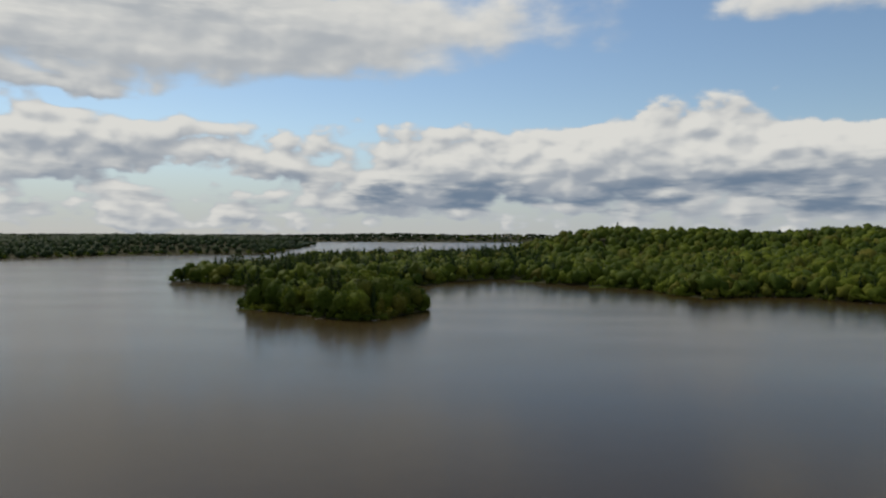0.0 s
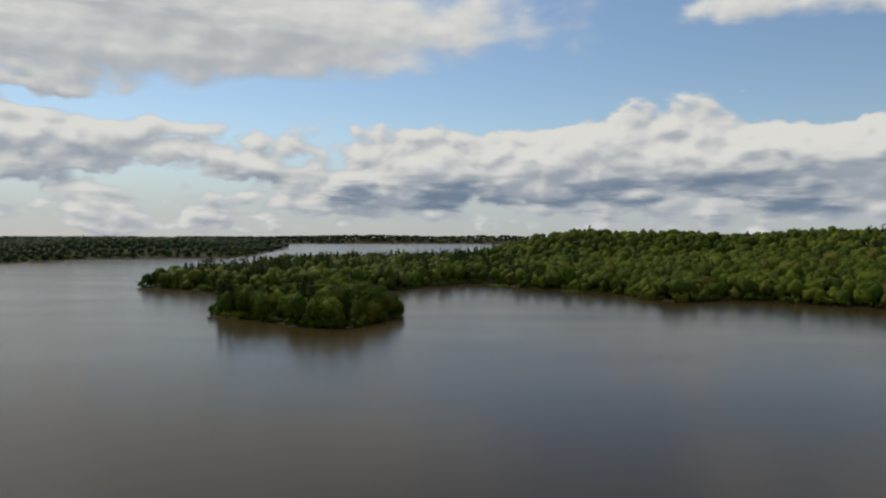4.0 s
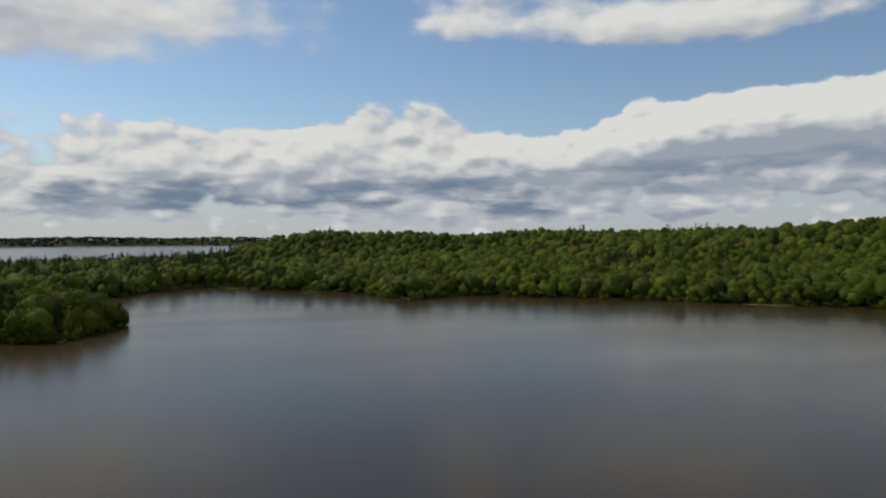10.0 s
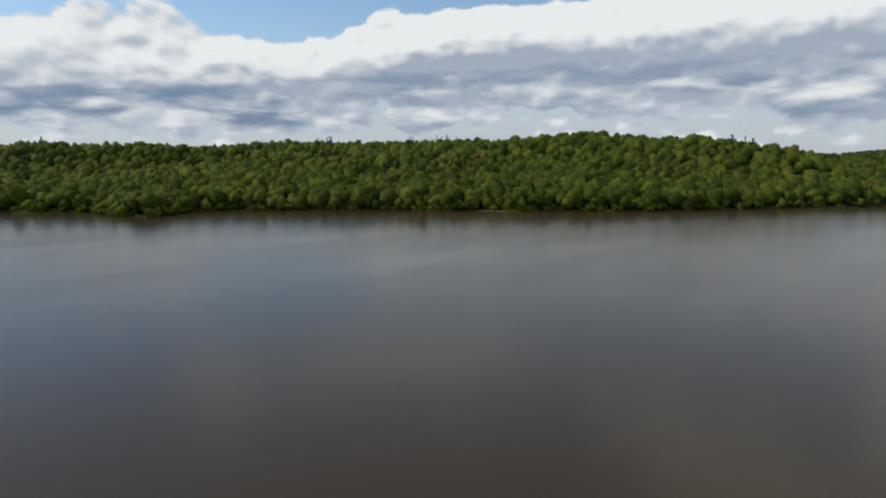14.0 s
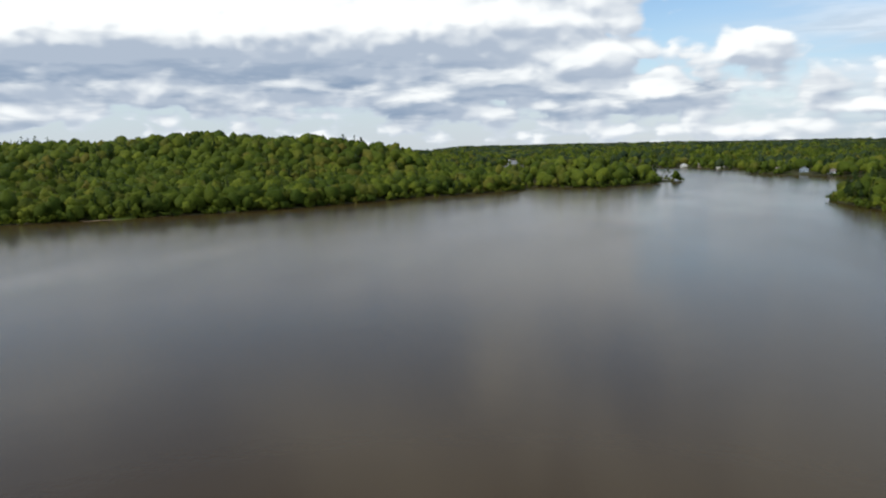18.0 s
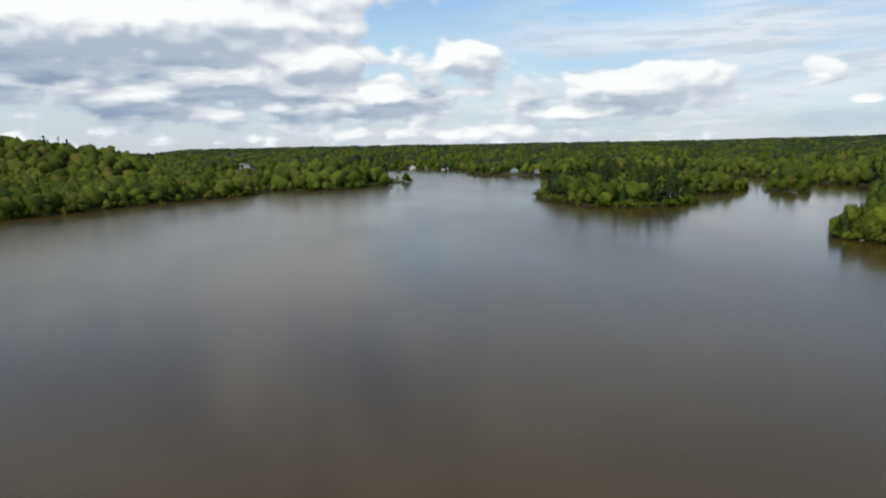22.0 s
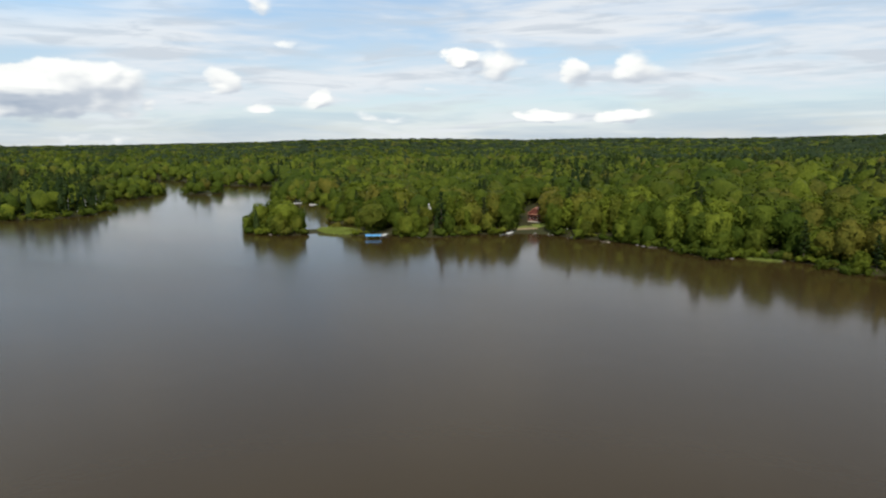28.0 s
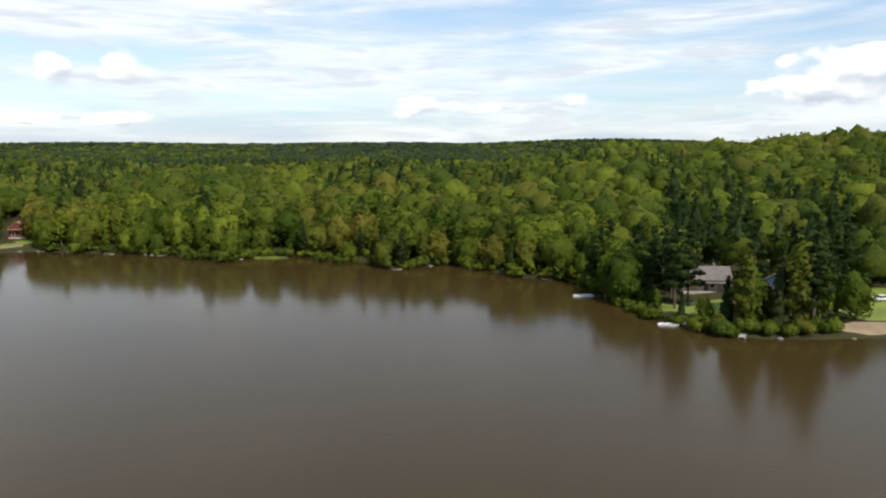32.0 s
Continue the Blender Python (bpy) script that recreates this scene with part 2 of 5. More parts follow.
    base = maths(t, "MINIMUM", masses(t, here, BASES, 0.0), 0.68)
    base = maths(t, "MULTIPLY", maths(t, "MULTIPLY_ADD", ramp(t, layers.outputs[0], 0.36, 0.62), 0.62, 0.16), base)
    base = maths(t, "ADD", base, maths(t, "MULTIPLY", maths(t, "MULTIPLY", ramp(t, layers.outputs[0], 0.44, 0.66), 0.4), maths(t, "MULTIPLY", soft, maths(t, "MULTIPLY", ramp(t, el, 6.5, 4.0), ramp(t, el, 0.6, 2.0)))))
    base = maths(t, "MULTIPLY", base, ramp(t, d0, -0.1, 0.35))
    deep = maths(t, "MULTIPLY", ramp(t, maths(t, "SUBTRACT", above, maths(t, "MULTIPLY", d0, 0.35)), 0.25, 1.0), maths(t, "MULTIPLY_ADD", wisp, 0.10, 0.16))
    under = maths(t, "MAXIMUM", base, maths(t, "MULTIPLY", deep, soft))
    relief = ramp(t, maths(t, "SUBTRACT", near, maths(t, "MULTIPLY_ADD", d0, 0.35, maths(t, "MULTIPLY", body, 0.65))), -0.42, 0.46)
    relief = maths(t, "MULTIPLY", maths(t, "MULTIPLY", relief, maths(t, "MULTIPLY_ADD", soft, 0.2, 0.8)), maths(t, "MULTIPLY_ADD", wisp, -0.45, 1.0))
    light = node(t, "ShaderNodeMix", {0: relief, 6: (1.13, 1.11, 1.05, 1), 7: (0.55, 0.60, 0.67, 1)}, data_type="RGBA").outputs[2]
    light = node(t, "ShaderNodeMix", {0: ramp(t, d0, 0.3, -0.05), 6: light, 7: (0.74, 0.79, 0.86, 1)}, data_type="RGBA").outputs[2]
    colour = node(t, "ShaderNodeMix", {0: under, 6: light, 7: (0.22, 0.31, 0.44, 1)}, data_type="RGBA").outputs[2]
    sheet = node(t, "ShaderNodeMix", {0: thin, 6: (0.44, 0.57, 0.74, 1), 7: (0.93, 0.95, 0.97, 1)}, data_type="RGBA").outputs[2]
    grey = node(t, "ShaderNodeTexNoise", {"Vector": streak, "Scale": 2.6, "Detail": 4.0, "Roughness": 0.55, "Distortion": 0.4}).outputs[0]
    sheet = node(t, "ShaderNodeMix", {0: maths(t, "MULTIPLY", ramp(t, grey, 0.48, 0.64), 0.6), 6: sheet, 7: (0.60, 0.66, 0.73, 1)}, data_type="RGBA").outputs[2]
    sheet = node(t, "ShaderNodeMix", {0: south, 6: (0.64, 0.71, 0.79, 1), 7: sheet}, data_type="RGBA").outputs[2]
    clear = node(t, "ShaderNodeBackground", {0: sky, 1: 0.145}).outputs[0]
    haze = node(t, "ShaderNodeBackground", {0: sheet, 1: 0.95}).outputs[0]
    cloud = node(t, "ShaderNodeBackground", {0: colour, 1: 1.0}).outputs[0]
    mix = node(t, "ShaderNodeMixShader", {0: veil, 1: clear, 2: haze}).outputs[0]
    mix = node(t, "ShaderNodeMixShader", {0: cover, 1: mix, 2: cloud}).outputs[0]
    t.links.new(mix, node(t, "ShaderNodeOutputWorld").inputs[0])


make_sky()
lamp = bpy.data.lights.new("sun", "SUN")
lamp.energy, lamp.angle, lamp.color = 3.9, radians(0.6), (1.0, 0.91, 0.76)
sun = new("sun", lamp)
sun.matrix_world = look(heading(SUN_AZ, SUN_EL) * 500, (0, 0, 0))

# ---- materials ----
def material(name, rough=0.8, metal=0.0):
    m = bpy.data.materials.new(name)
    m.use_nodes = True
    b = m.node_tree.nodes["Principled BSDF"]
    b.inputs["Roughness"].default_value, b.inputs["Metallic"].default_value = rough, metal
    return m, m.node_tree, b


def mixed(t, fac, a, b, blend="MIX"):
    n = node(t, "ShaderNodeMix", {0: fac, 6: a, 7: b}, data_type="RGBA")
    n.blend_type = blend
    return n.outputs[2]


def place(t, scale=1.0):
    at = node(t, "ShaderNodeNewGeometry").outputs["Position"]
    return node(t, "ShaderNodeVectorMath", {0: at, 1: (scale, scale, scale)}, operation="MULTIPLY").outputs[0]


def leaf_material(name, dark, light, warm, single):
    """Foliage: hue differs from tree to tree, clump to clump; a little light comes through the leaves."""
    m, t, b = material(name, 0.62)
    if single:
        own = node(t, "ShaderNodeObjectInfo").outputs["Random"]
        other = maths(t, "FRACT", maths(t, "MULTIPLY", own, 7.31))
    else:
        tone = node(t, "ShaderNodeAttribute")
        tone.attribute_name = "tree_tone"
        own = tone.outputs["Fac"]
        other = maths(t, "FRACT", maths(t, "MULTIPLY", own, 7.31))
    clump = node(t, "ShaderNodeNewGeometry").outputs["Random Per Island"]
    stand = node(t, "ShaderNodeTexNoise", {"Vector": place(t, 0.014), "Scale": 1.0, "Detail": 3.0}).outputs[0]
    fine = node(t, "ShaderNodeTexNoise", {"Vector": place(t, 1.1), "Scale": 1.0, "Detail": 5.0, "Roughness": 0.65}).outputs[0]
    broad = node(t, "ShaderNodeTexNoise", {"Vector": place(t, 0.3), "Scale": 1.0, "Detail": 3.0}).outputs[0]
    c = mixed(t, maths(t, "POWER", own, 1.35), dark, light)
    c = mixed(t, maths(t, "MULTIPLY", maths(t, "MULTIPLY", ramp(t, other, 0.55, 0.95), ramp(t, stand, 0.36, 0.6)), 0.85), c, warm)
    c = mixed(t, maths(t, "MULTIPLY", clump, 0.14), c, light)
    group = node(t, "ShaderNodeTexNoise", {"Vector": place(t, 0.022), "Scale": 1.0, "Detail": 2.0}).outputs[0]
    c = mixed(t, maths(t, "MULTIPLY", ramp(t, group, 0.55, 0.35), 0.5), c, dark)
    c = mixed(t, maths(t, "MULTIPLY", ramp(t, broad, 0.62, 0.36), 0.35), c, dark)
    c = mixed(t, ramp(t, fine, 0.32, 0.68), mixed(t, 1.0, c, (0.58, 0.63, 0.54, 1), "MULTIPLY"), c)
    t.links.new(c, b.inputs["Base Color"])
    b.inputs["Specular IOR Level"].default_value = 0.04
    clumps = node(t, "ShaderNodeTexNoise", {"Vector": place(t, 1.3), "Scale": 1.0, "Detail": 4.0, "Roughness": 0.65}).outputs[0]
    t.links.new(node(t, "ShaderNodeBump", {"Height": clumps, "Strength": 0.5, "Distance": 0.6}).outputs[0], b.inputs["Normal"])
    through_leaf = node(t, "ShaderNodeBsdfTranslucent", {0: mixed(t, 1.0, c, (1.1, 1.2, 0.5, 1), "MULTIPLY")}).outputs[0]
    out = t.nodes["Material Output"]
    t.links.new(node(t, "ShaderNodeMixShader", {0: 0.33, 1: b.outputs[0], 2: through_leaf}).outputs[0], out.inputs[0])
    return m


def plain_material(name, colour, rough=0.7, metal=0.0, grain=0.25, scale=3.0, bump=0.0):
    """A surface with blotches and fine grain at real size."""
    m, t, b = material(name, rough, metal)
    at = node(t, "ShaderNodeTexCoord").outputs["Object"]
    blotch = node(t, "ShaderNodeTexNoise", {"Vector": at, "Scale": scale * 0.25, "Detail": 3.0}).outputs[0]
    fine = node(t, "ShaderNodeTexNoise", {"Vector": at, "Scale": scale * 4.0, "Detail": 5.0}).outputs[0]
    dark = (colour[0] * 0.55, colour[1] * 0.55, colour[2] * 0.52, 1)
    c = mixed(t, maths(t, "MULTIPLY", ramp(t, blotch, 0.35, 0.7), grain * 2), (*colour, 1), dark)
    c = mixed(t, maths(t, "MULTIPLY", ramp(t, fine, 0.4, 0.7), grain), c, dark)
    t.links.new(c, b.inputs["Base Color"])
    if bump:
        t.links.new(node(t, "ShaderNodeBump", {"Height": fine, "Strength": bump, "Distance": 0.05}).outputs[0], b.inputs["Normal"])
    return m


BROAD = leaf_material("broad_leaves", (0.062, 0.094, 0.013, 1), (0.220, 0.252, 0.028, 1), (0.215, 0.172, 0.034, 1), True)
NEEDLE = leaf_material("needles", (0.030, 0.050, 0.016, 1), (0.072, 0.100, 0.026, 1), (0.080, 0.080, 0.026, 1), True)
BROAD_WOOD = leaf_material("broad_canopy", (0.060, 0.090, 0.013, 1), (0.205, 0.236, 0.026, 1), (0.202, 0.162, 0.034, 1), False)
NEEDLE_WOOD = leaf_material("needle_canopy", (0.028, 0.048, 0.016, 1), (0.066, 0.092, 0.025, 1), (0.070, 0.072, 0.024, 1), False)
# Paler and bluer than the near needles: distance haze painted into the colour.
HAZY_NEEDLE = leaf_material("hazy_needle_canopy", (0.038, 0.060, 0.030, 1), (0.078, 0.108, 0.044, 1), (0.074, 0.084, 0.036, 1), False)
BARK = plain_material("bark", (0.12, 0.09, 0.065), 0.9, grain=0.5, scale=2.0, bump=0.5)
BIRCH = plain_material("birch_bark", (0.62, 0.60, 0.55), 0.75, grain=0.5, scale=1.5)
GRASS = plain_material("grass", (0.20, 0.25, 0.035), 0.85, grain=0.4, scale=0.6, bump=0.4)
SAND = plain_material("sand", (0.34, 0.25, 0.15), 0.95, grain=0.25, scale=0.8, bump=0.3)
STONE = plain_material("stone", (0.20, 0.185, 0.17), 0.85, grain=0.4, scale=2.0, bump=0.5)


def ground_material():
    m, t, b = material("forest_floor", 0.95)
    b.inputs["Specular IOR Level"].default_value = 0.1
    at = place(t, 1.0)
    a = node(t, "ShaderNodeTexNoise", {"Vector": at, "Scale": 0.06, "Detail": 5.0}).outputs[0]
    f = node(t, "ShaderNodeTexNoise", {"Vector": at, "Scale": 1.3, "Detail": 6.0}).outputs[0]
    c = mixed(t, ramp(t, a, 0.35, 0.65), (0.035, 0.040, 0.014, 1), (0.050, 0.062, 0.018, 1))
    c = mixed(t, ramp(t, f, 0.35, 0.7), c, (0.05, 0.036, 0.022, 1))
    t.links.new(c, b.inputs["Base Color"])
    t.links.new(node(t, "ShaderNodeBump", {"Height": f, "Strength": 0.6, "Distance": 0.3}).outputs[0], b.inputs["Normal"])
    return m


def water_material():
    """Peaty brown lake, ruffled by a light wind: small waves, with calmer and rougher lanes."""
    m, t, b = material("lake_water", 0.1)
    at = place(t, 1.0)
    lanes = node(t, "ShaderNodeMapping", {0: at, 2: (0, 0, 0.5), 3: (0.004, 0.011, 1)}).outputs[0]
    wind = node(t, "ShaderNodeTexNoise", {"Vector": lanes, "Scale": 1.0, "Detail": 5.0, "Roughness": 0.55}).outputs[0]
    mud = node(t, "ShaderNodeTexNoise", {"Vector": at, "Scale": 0.012, "Detail": 3.0}).outputs[0]
    t.links.new(mixed(t, mud, (0.043, 0.0272, 0.0085, 1), (0.049, 0.0325, 0.0115, 1)), b.inputs["Base Color"])
    rough = node(t, "ShaderNodeMapRange", {0: wind, 1: 0.35, 2: 0.65, 3: 0.15, 4: 0.22}).outputs[0]
    # the water under the south shore lies in the lee
    lee = ramp(t, node(t, "ShaderNodeSeparateXYZ", {0: at}).outputs[1], -110.0, -215.0)
    rough = maths(t, "MULTIPLY", rough, maths(t, "MULTIPLY_ADD", lee, -0.42, 1.0))
    t.links.new(rough, b.inputs["Roughness"])
    b.inputs["IOR"].default_value = 1.333
    b.inputs["Specular IOR Level"].default_value = 0.33
    small = node(t, "ShaderNodeTexNoise", {"Vector": at, "Scale": 0.9, "Detail": 4.0, "Roughness": 0.6}).outputs[0]
    swell = node(t, "ShaderNodeTexNoise", {"Vector": at, "Scale": 0.16, "Detail": 2.0}).outputs[0]
    height = maths(t, "ADD", maths(t, "MULTIPLY", small, 0.6), swell)
    t.links.new(node(t, "ShaderNodeBump", {"Height": height, "Strength": maths(t, "MULTIPLY_ADD", lee, -0.05, 0.11), "Distance": 0.25}).outputs[0], b.inputs["Normal"])
    return m


# ---- the plan: shores, as x east and y north of the camera, in metres ----
SHORE_NORTH = [(-224, 568), (-202, 562), (-173, 546), (-140, 524), (-90, 520), (-50, 528), (-12, 550), (5, 588), (28, 612), (52, 632),
               (72, 616), (83, 585), (119, 548), (154, 514), (160, 470), (168, 441), (180, 450), (204, 462), (240, 455), (272, 410),
               (295, 392), (320, 366), (345, 338), (368, 311), (394, 280), (419, 254), (449, 229), (495, 204), (545, 177), (582, 143),
               (627, 108), (662, 99), (690, 125), (760, 185), (900, 225), (1200, 250), (1500, 275), (1800, 350), (3200, 900), (5200, 3200), (5200, 5200)]
SHORE_NORTH += [(1500, 5200), (1100, 3900), (760, 2600), (480, 1500), (250, 1240), (20, 1160), (-150, 1060), (-205, 900), (-190, 740), (-222, 610)]
SHORE_WEST = [(-900, 700), (-700, 960), (-655, 1064), (-622, 1150), (-592, 1280), (-522, 1366), (-461, 1417), (-372, 1410), (-380, 1660),
              (-475, 2560), (-700, 3000), (-1500, 3800), (-5200, 4200), (-5200, 600)]
SHORE_FAR = [(-1600, 4250), (-700, 4080), (-300, 4350), (560, 4500), (1200, 4600), (5200, 14500), (-7000, 14500)]
ISLAND = [(-108, 373), (-95, 363), (-77, 350), (-56, 329), (-44, 321), (-31, 321), (-20, 342), (-9, 368), (-13, 394), (-40, 408), (-78, 408), (-106, 392)]
POINT_EAST = [(684, 100), (676, 72), (673, 46), (682, 25), (711, 4), (748, -20), (780, -42), (800, -38), (830, 10), (850, 90), (830, 170), (770, 230), (725, 190), (695, 130)]
SHORE_EAST = [(5200, 1600), (3000, 700), (1800, 300), (1560, 262), (1290, 200), (1240, 90), (1225, 15), (1172, -55), (1100, -108), (1067, -146), (1010, -150),
              (955, -131), (926, -150), (900, -165), (870, -220), (830, -300), (790, -380), (760, -424), (707, -426), (640, -402), (588, -412),
              (562, -432), (500, -390), (453, -349), (417, -322), (389, -320), (363, -318), (330, -302), (300, -272), (280, -252), (254, -243)]
SHORE_SOUTH = [(226, -219), (211, -229), (197, -232), (190, -243), (183, -254), (173, -263), (165, -271), (148, -269), (119, -265),
               (102, -260), (88, -253), (76, -246), (71, -255), (58, -258), (45, -254), (35, -243), (23, -246), (17, -234), (7, -234),
               (-5, -241), (-18, -223), (-26, -216), (-41, -212), (-48, -190), (-49, -174), (-55, -159), (-65, -147), (-74, -145),
               (-90, -148), (-110, -149), (-180, -140), (-300, -160), (-700, -250), (-2000, -500), (-5200, -900), (-5200, -5200), (5200, -5200)]
ISLAND_PINES = [(524, -126), (497, -127), (464, -134), (440, -146), (422, -168), (420, -184), (434, -202), (452, -214), (480, -225), (528, -250),
                (523, -270), (540, -295), (576, -326), (624, -300), (624, -220), (584, -150)]
ISLET = [(556, -330), (530, -322), (517, -328), (520, -344), (545, -360), (562, -348)]
ISLET_NEAR = [(286, -201), (272, -197), (259, -199), (249, -205), (253, -214), (268, -222), (284, -224), (296, -215)]
MARSH = [(258, -210), (247, -211), (238, -214), (226, -219), (226, -230), (244, -240), (256, -228), (262, -218)]
LANDS = [np.array(p, float) for p in (SHORE_NORTH, SHORE_WEST, SHORE_FAR, ISLAND, POINT_EAST, SHORE_EAST + SHORE_SOUTH, ISLAND_PINES, ISLET, ISLET_NEAR, MARSH)]
# Hills: x, y, height, reach
HILLS = [(225, 905, 34, 115), (335, 905, 33, 105), (541, 900, 38, 230), (630, 650, 37, 250), (715, 480, 42, 180), (705, 335, 36, 105), (725, 262, 25, 75), (-640, 1560, 19, 330),
         (-950, 2200, 20, 800), (-275, -430, 31, 190), (-120, -400, 12, 110), (-165, -545, 24, 110), (-1000, -4000, 40, 700), (-350, 4750, 17, 600), (600, 4900, 17, 600), (100, -350, 9, 70), (20, -335, 11, 80), (740, 55, 12, 70), (205, -345, 2, 60),
         (520, -195, 10, 70), (-58, 366, 3, 40), (1500, 1500, 36, 900), (2300, -300, 16, 900), (300, -3600, 20, 900), (2600, -2600, 26, 900), (1500, -3300, 20, 700)]


def bumpy(x, y, size, seed=0.0):
    """Smooth unevenness, about -1 to 1."""
    u, v = x / size + seed, y / size - seed * 0.7
    return (np.sin(u * 2.1 + 1.3 * np.sin(v * 1.7 + seed)) + np.sin(v * 2.3 + 1.1 * np.sin(u * 1.9)) + 0.6 * np.sin((u + v) * 3.7 + seed)) / 2.6


def inland(x, y):
    """Metres from the shore, positive on land. The shores are roughened."""
    x = x + 3.0 * bumpy(x, y, 17, 1.0) + 1.3 * bumpy(x, y, 6, 4.0)
    y = y + 3.0 * bumpy(x, y, 15, 2.0) + 1.3 * bumpy(x, y, 5, 5.0)
    best = np.full(x.shape, -1e9)
    for poly in LANDS:
        inside, dist = np.zeros(x.shape, bool), np.full(x.shape, 1e18)
        for (ax, ay), (bx, by) in zip(poly, np.roll(poly, -1, 0)):
            with np.errstate(divide="ignore", invalid="ignore"):
                inside ^= ((ay > y) != (by > y)) & (x < (bx - ax) * (y - ay) / (by - ay + 1e-12) + ax)
            k = np.clip(((x - ax) * (bx - ax) + (y - ay) * (by - ay)) / ((bx - ax) ** 2 + (by - ay) ** 2), 0, 1)
            dist = np.minimum(dist, (x - ax - k * (bx - ax)) ** 2 + (y - ay - k * (by - ay)) ** 2)
        best = np.maximum(best, np.where(inside, 1, -1) * np.sqrt(dist))
    return best


def smooth(a, lo, hi):
    k = np.clip((a - lo) / (hi - lo), 0, 1)
    return k * k * (3 - 2 * k)


def height(x, y, s=None):
    """The ground's height over the lake's level."""
    x, y = np.asarray(x, float), np.asarray(y, float)
    s = inland(x, y) if s is None else s
    d = np.hypot(x, y)
    hill = sum((h * np.exp(-((x - a) ** 2 + (y - b) ** 2) / (r * r))) ** 4 for a, b, h, r in HILLS) ** 0.25
    land = np.minimum(s * 0.22, 0.7) + 1.6 * smooth(s, 3, 30) + 3.0 * smooth(s, 30, 160) * (1 + 0.8 * bumpy(x, y, 140))
    land = land + hill * smooth(s, 0, 70) + 15 * smooth(d, 2200, 4600) * smooth(s, 0, 200) * (1 + 0.25 * bumpy(x, y, 600))
    return np.where(s > 0, land, np.maximum(s * 0.25, -3.0))


def spot(x, y):
    return float(height(np.array([x]), np.array([y]))[0])


# ---- mesh helpers ----
def mesh_object(name, verts, faces, mat, parent=None, flat=False, normals=None):
    """An object from arrays of points and of same-sided faces."""
    verts, faces = np.asarray(verts, np.float32), np.asarray(faces, np.int32)
    me = bpy.data.meshes.new(name)
    me.vertices.add(len(verts))
    me.vertices.foreach_set("co", verts.ravel())
    n = faces.shape[1]
    me.loops.add(faces.size)
    me.loops.foreach_set("vertex_index", faces.ravel())
    me.polygons.add(len(faces))
    me.polygons.foreach_set("loop_start", np.arange(0, faces.size, n, dtype=np.int32))
    me.polygons.foreach_set("use_smooth", np.full(len(faces), not flat))
    me.update(calc_edges=True)
    me.validate()
    if normals is not None:
        me.normals_split_custom_set_from_vertices(normals.astype(np.float32))
    me.materials.append(mat)
    ob = new(name, me)
    if parent:
        ob.parent = parent
    return ob


def part(name, bm, mat, parent, label=""):
    me = bpy.data.meshes.new(name)
    bm.to_mesh(me)
    bm.free()
    me.materials.append(mat)
    ob = new(name, me)
    ob.parent = parent
    return tagged(ob, label)


def empty(name, m, label, category, group="", kind=""):
    ob = new(name)
    ob.matrix_basis = m
    return tagged(ob, label, category, group, kind)


def box(bm, x0, x1, y0, y1, z0, z1, bevel=0.0):
    got = bmesh.ops.create_cube(bm, size=1.0, matrix=Matrix.LocRotScale(((x0 + x1) / 2, (y0 + y1) / 2, (z0 + z1) / 2), None, (x1 - x0, y1 - y0, z1 - z0)))
    if bevel:
        edges = {e for v in got["verts"] for e in v.link_edges}
        bmesh.ops.bevel(bm, geom=list(edges), offset=bevel, segments=2, affect="EDGES")
    return bm


def boxes(*rows, bevel=0.0):
    bm = bmesh.new()
    for r in rows:
        box(bm, *r, bevel=bevel)
    return bm


def join(pieces):
    """One set of points and faces (and normals, where there are any) from several with same-sided faces."""
    vs, fs, ns, n = [], [], [], 0
    for v, f, *rest in pieces:
        vs.append(v)
        fs.append(f + n)
        ns += rest
        n += len(v)
    return (np.concatenate(vs), np.concatenate(fs), *([np.concatenate(ns)] if ns else []))


# ---- large structure: ground and lake ----
def build_ground():
    az = np.radians(np.concatenate([np.arange(-38, 222, 0.5), np.arange(222, 322, 4.0)]))
    r = np.concatenate([[0.01, 20.0, 70.0], np.geomspace(110, 760, 120), np.geomspace(775, 5400, 64)])
    A, R = np.meshgrid(az, r, indexing="ij")
    x, y = np.sin(A) * R, np.cos(A) * R
    z = height(x, y)
    n, k = len(az), len(r)
    i, j = np.meshgrid(np.arange(n), np.arange(k - 1), indexing="ij")
    i2 = (i + 1) % n
    faces = np.stack([i * k + j, i * k + j + 1, i2 * k + j + 1, i2 * k + j], -1).reshape(-1, 4)
    ob = mesh_object("ground", np.stack([x, y, z], -1).reshape(-1, 3), faces, ground_material())
    tagged(ob, "wooded hills and lake bed, dark forest floor", "ground", kind="structure")
    a = np.arange(180) * (2 * np.pi / 180)
    rings = np.concatenate([[0.01], np.geomspace(2, 5400, 23)])
    v = [(math.sin(t) * q, math.cos(t) * q, 0) for q in rings for t in a]
    f = [(p * 180 + q, p * 180 + (q + 1) % 180, (p + 1) * 180 + (q + 1) % 180, (p + 1) * 180 + q) for p in range(23) for q in range(180)]
    lake = mesh_object("water", v, f, water_material())
    tagged(lake, "brown peaty lake water ruffled by wind", "lake", kind="structure")


build_ground()

# ---- trees ----
RNG = np.random.default_rng(7)


def unit(v):
    return v / np.maximum(np.linalg.norm(v, axis=-1, keepdims=True), 1e-6)


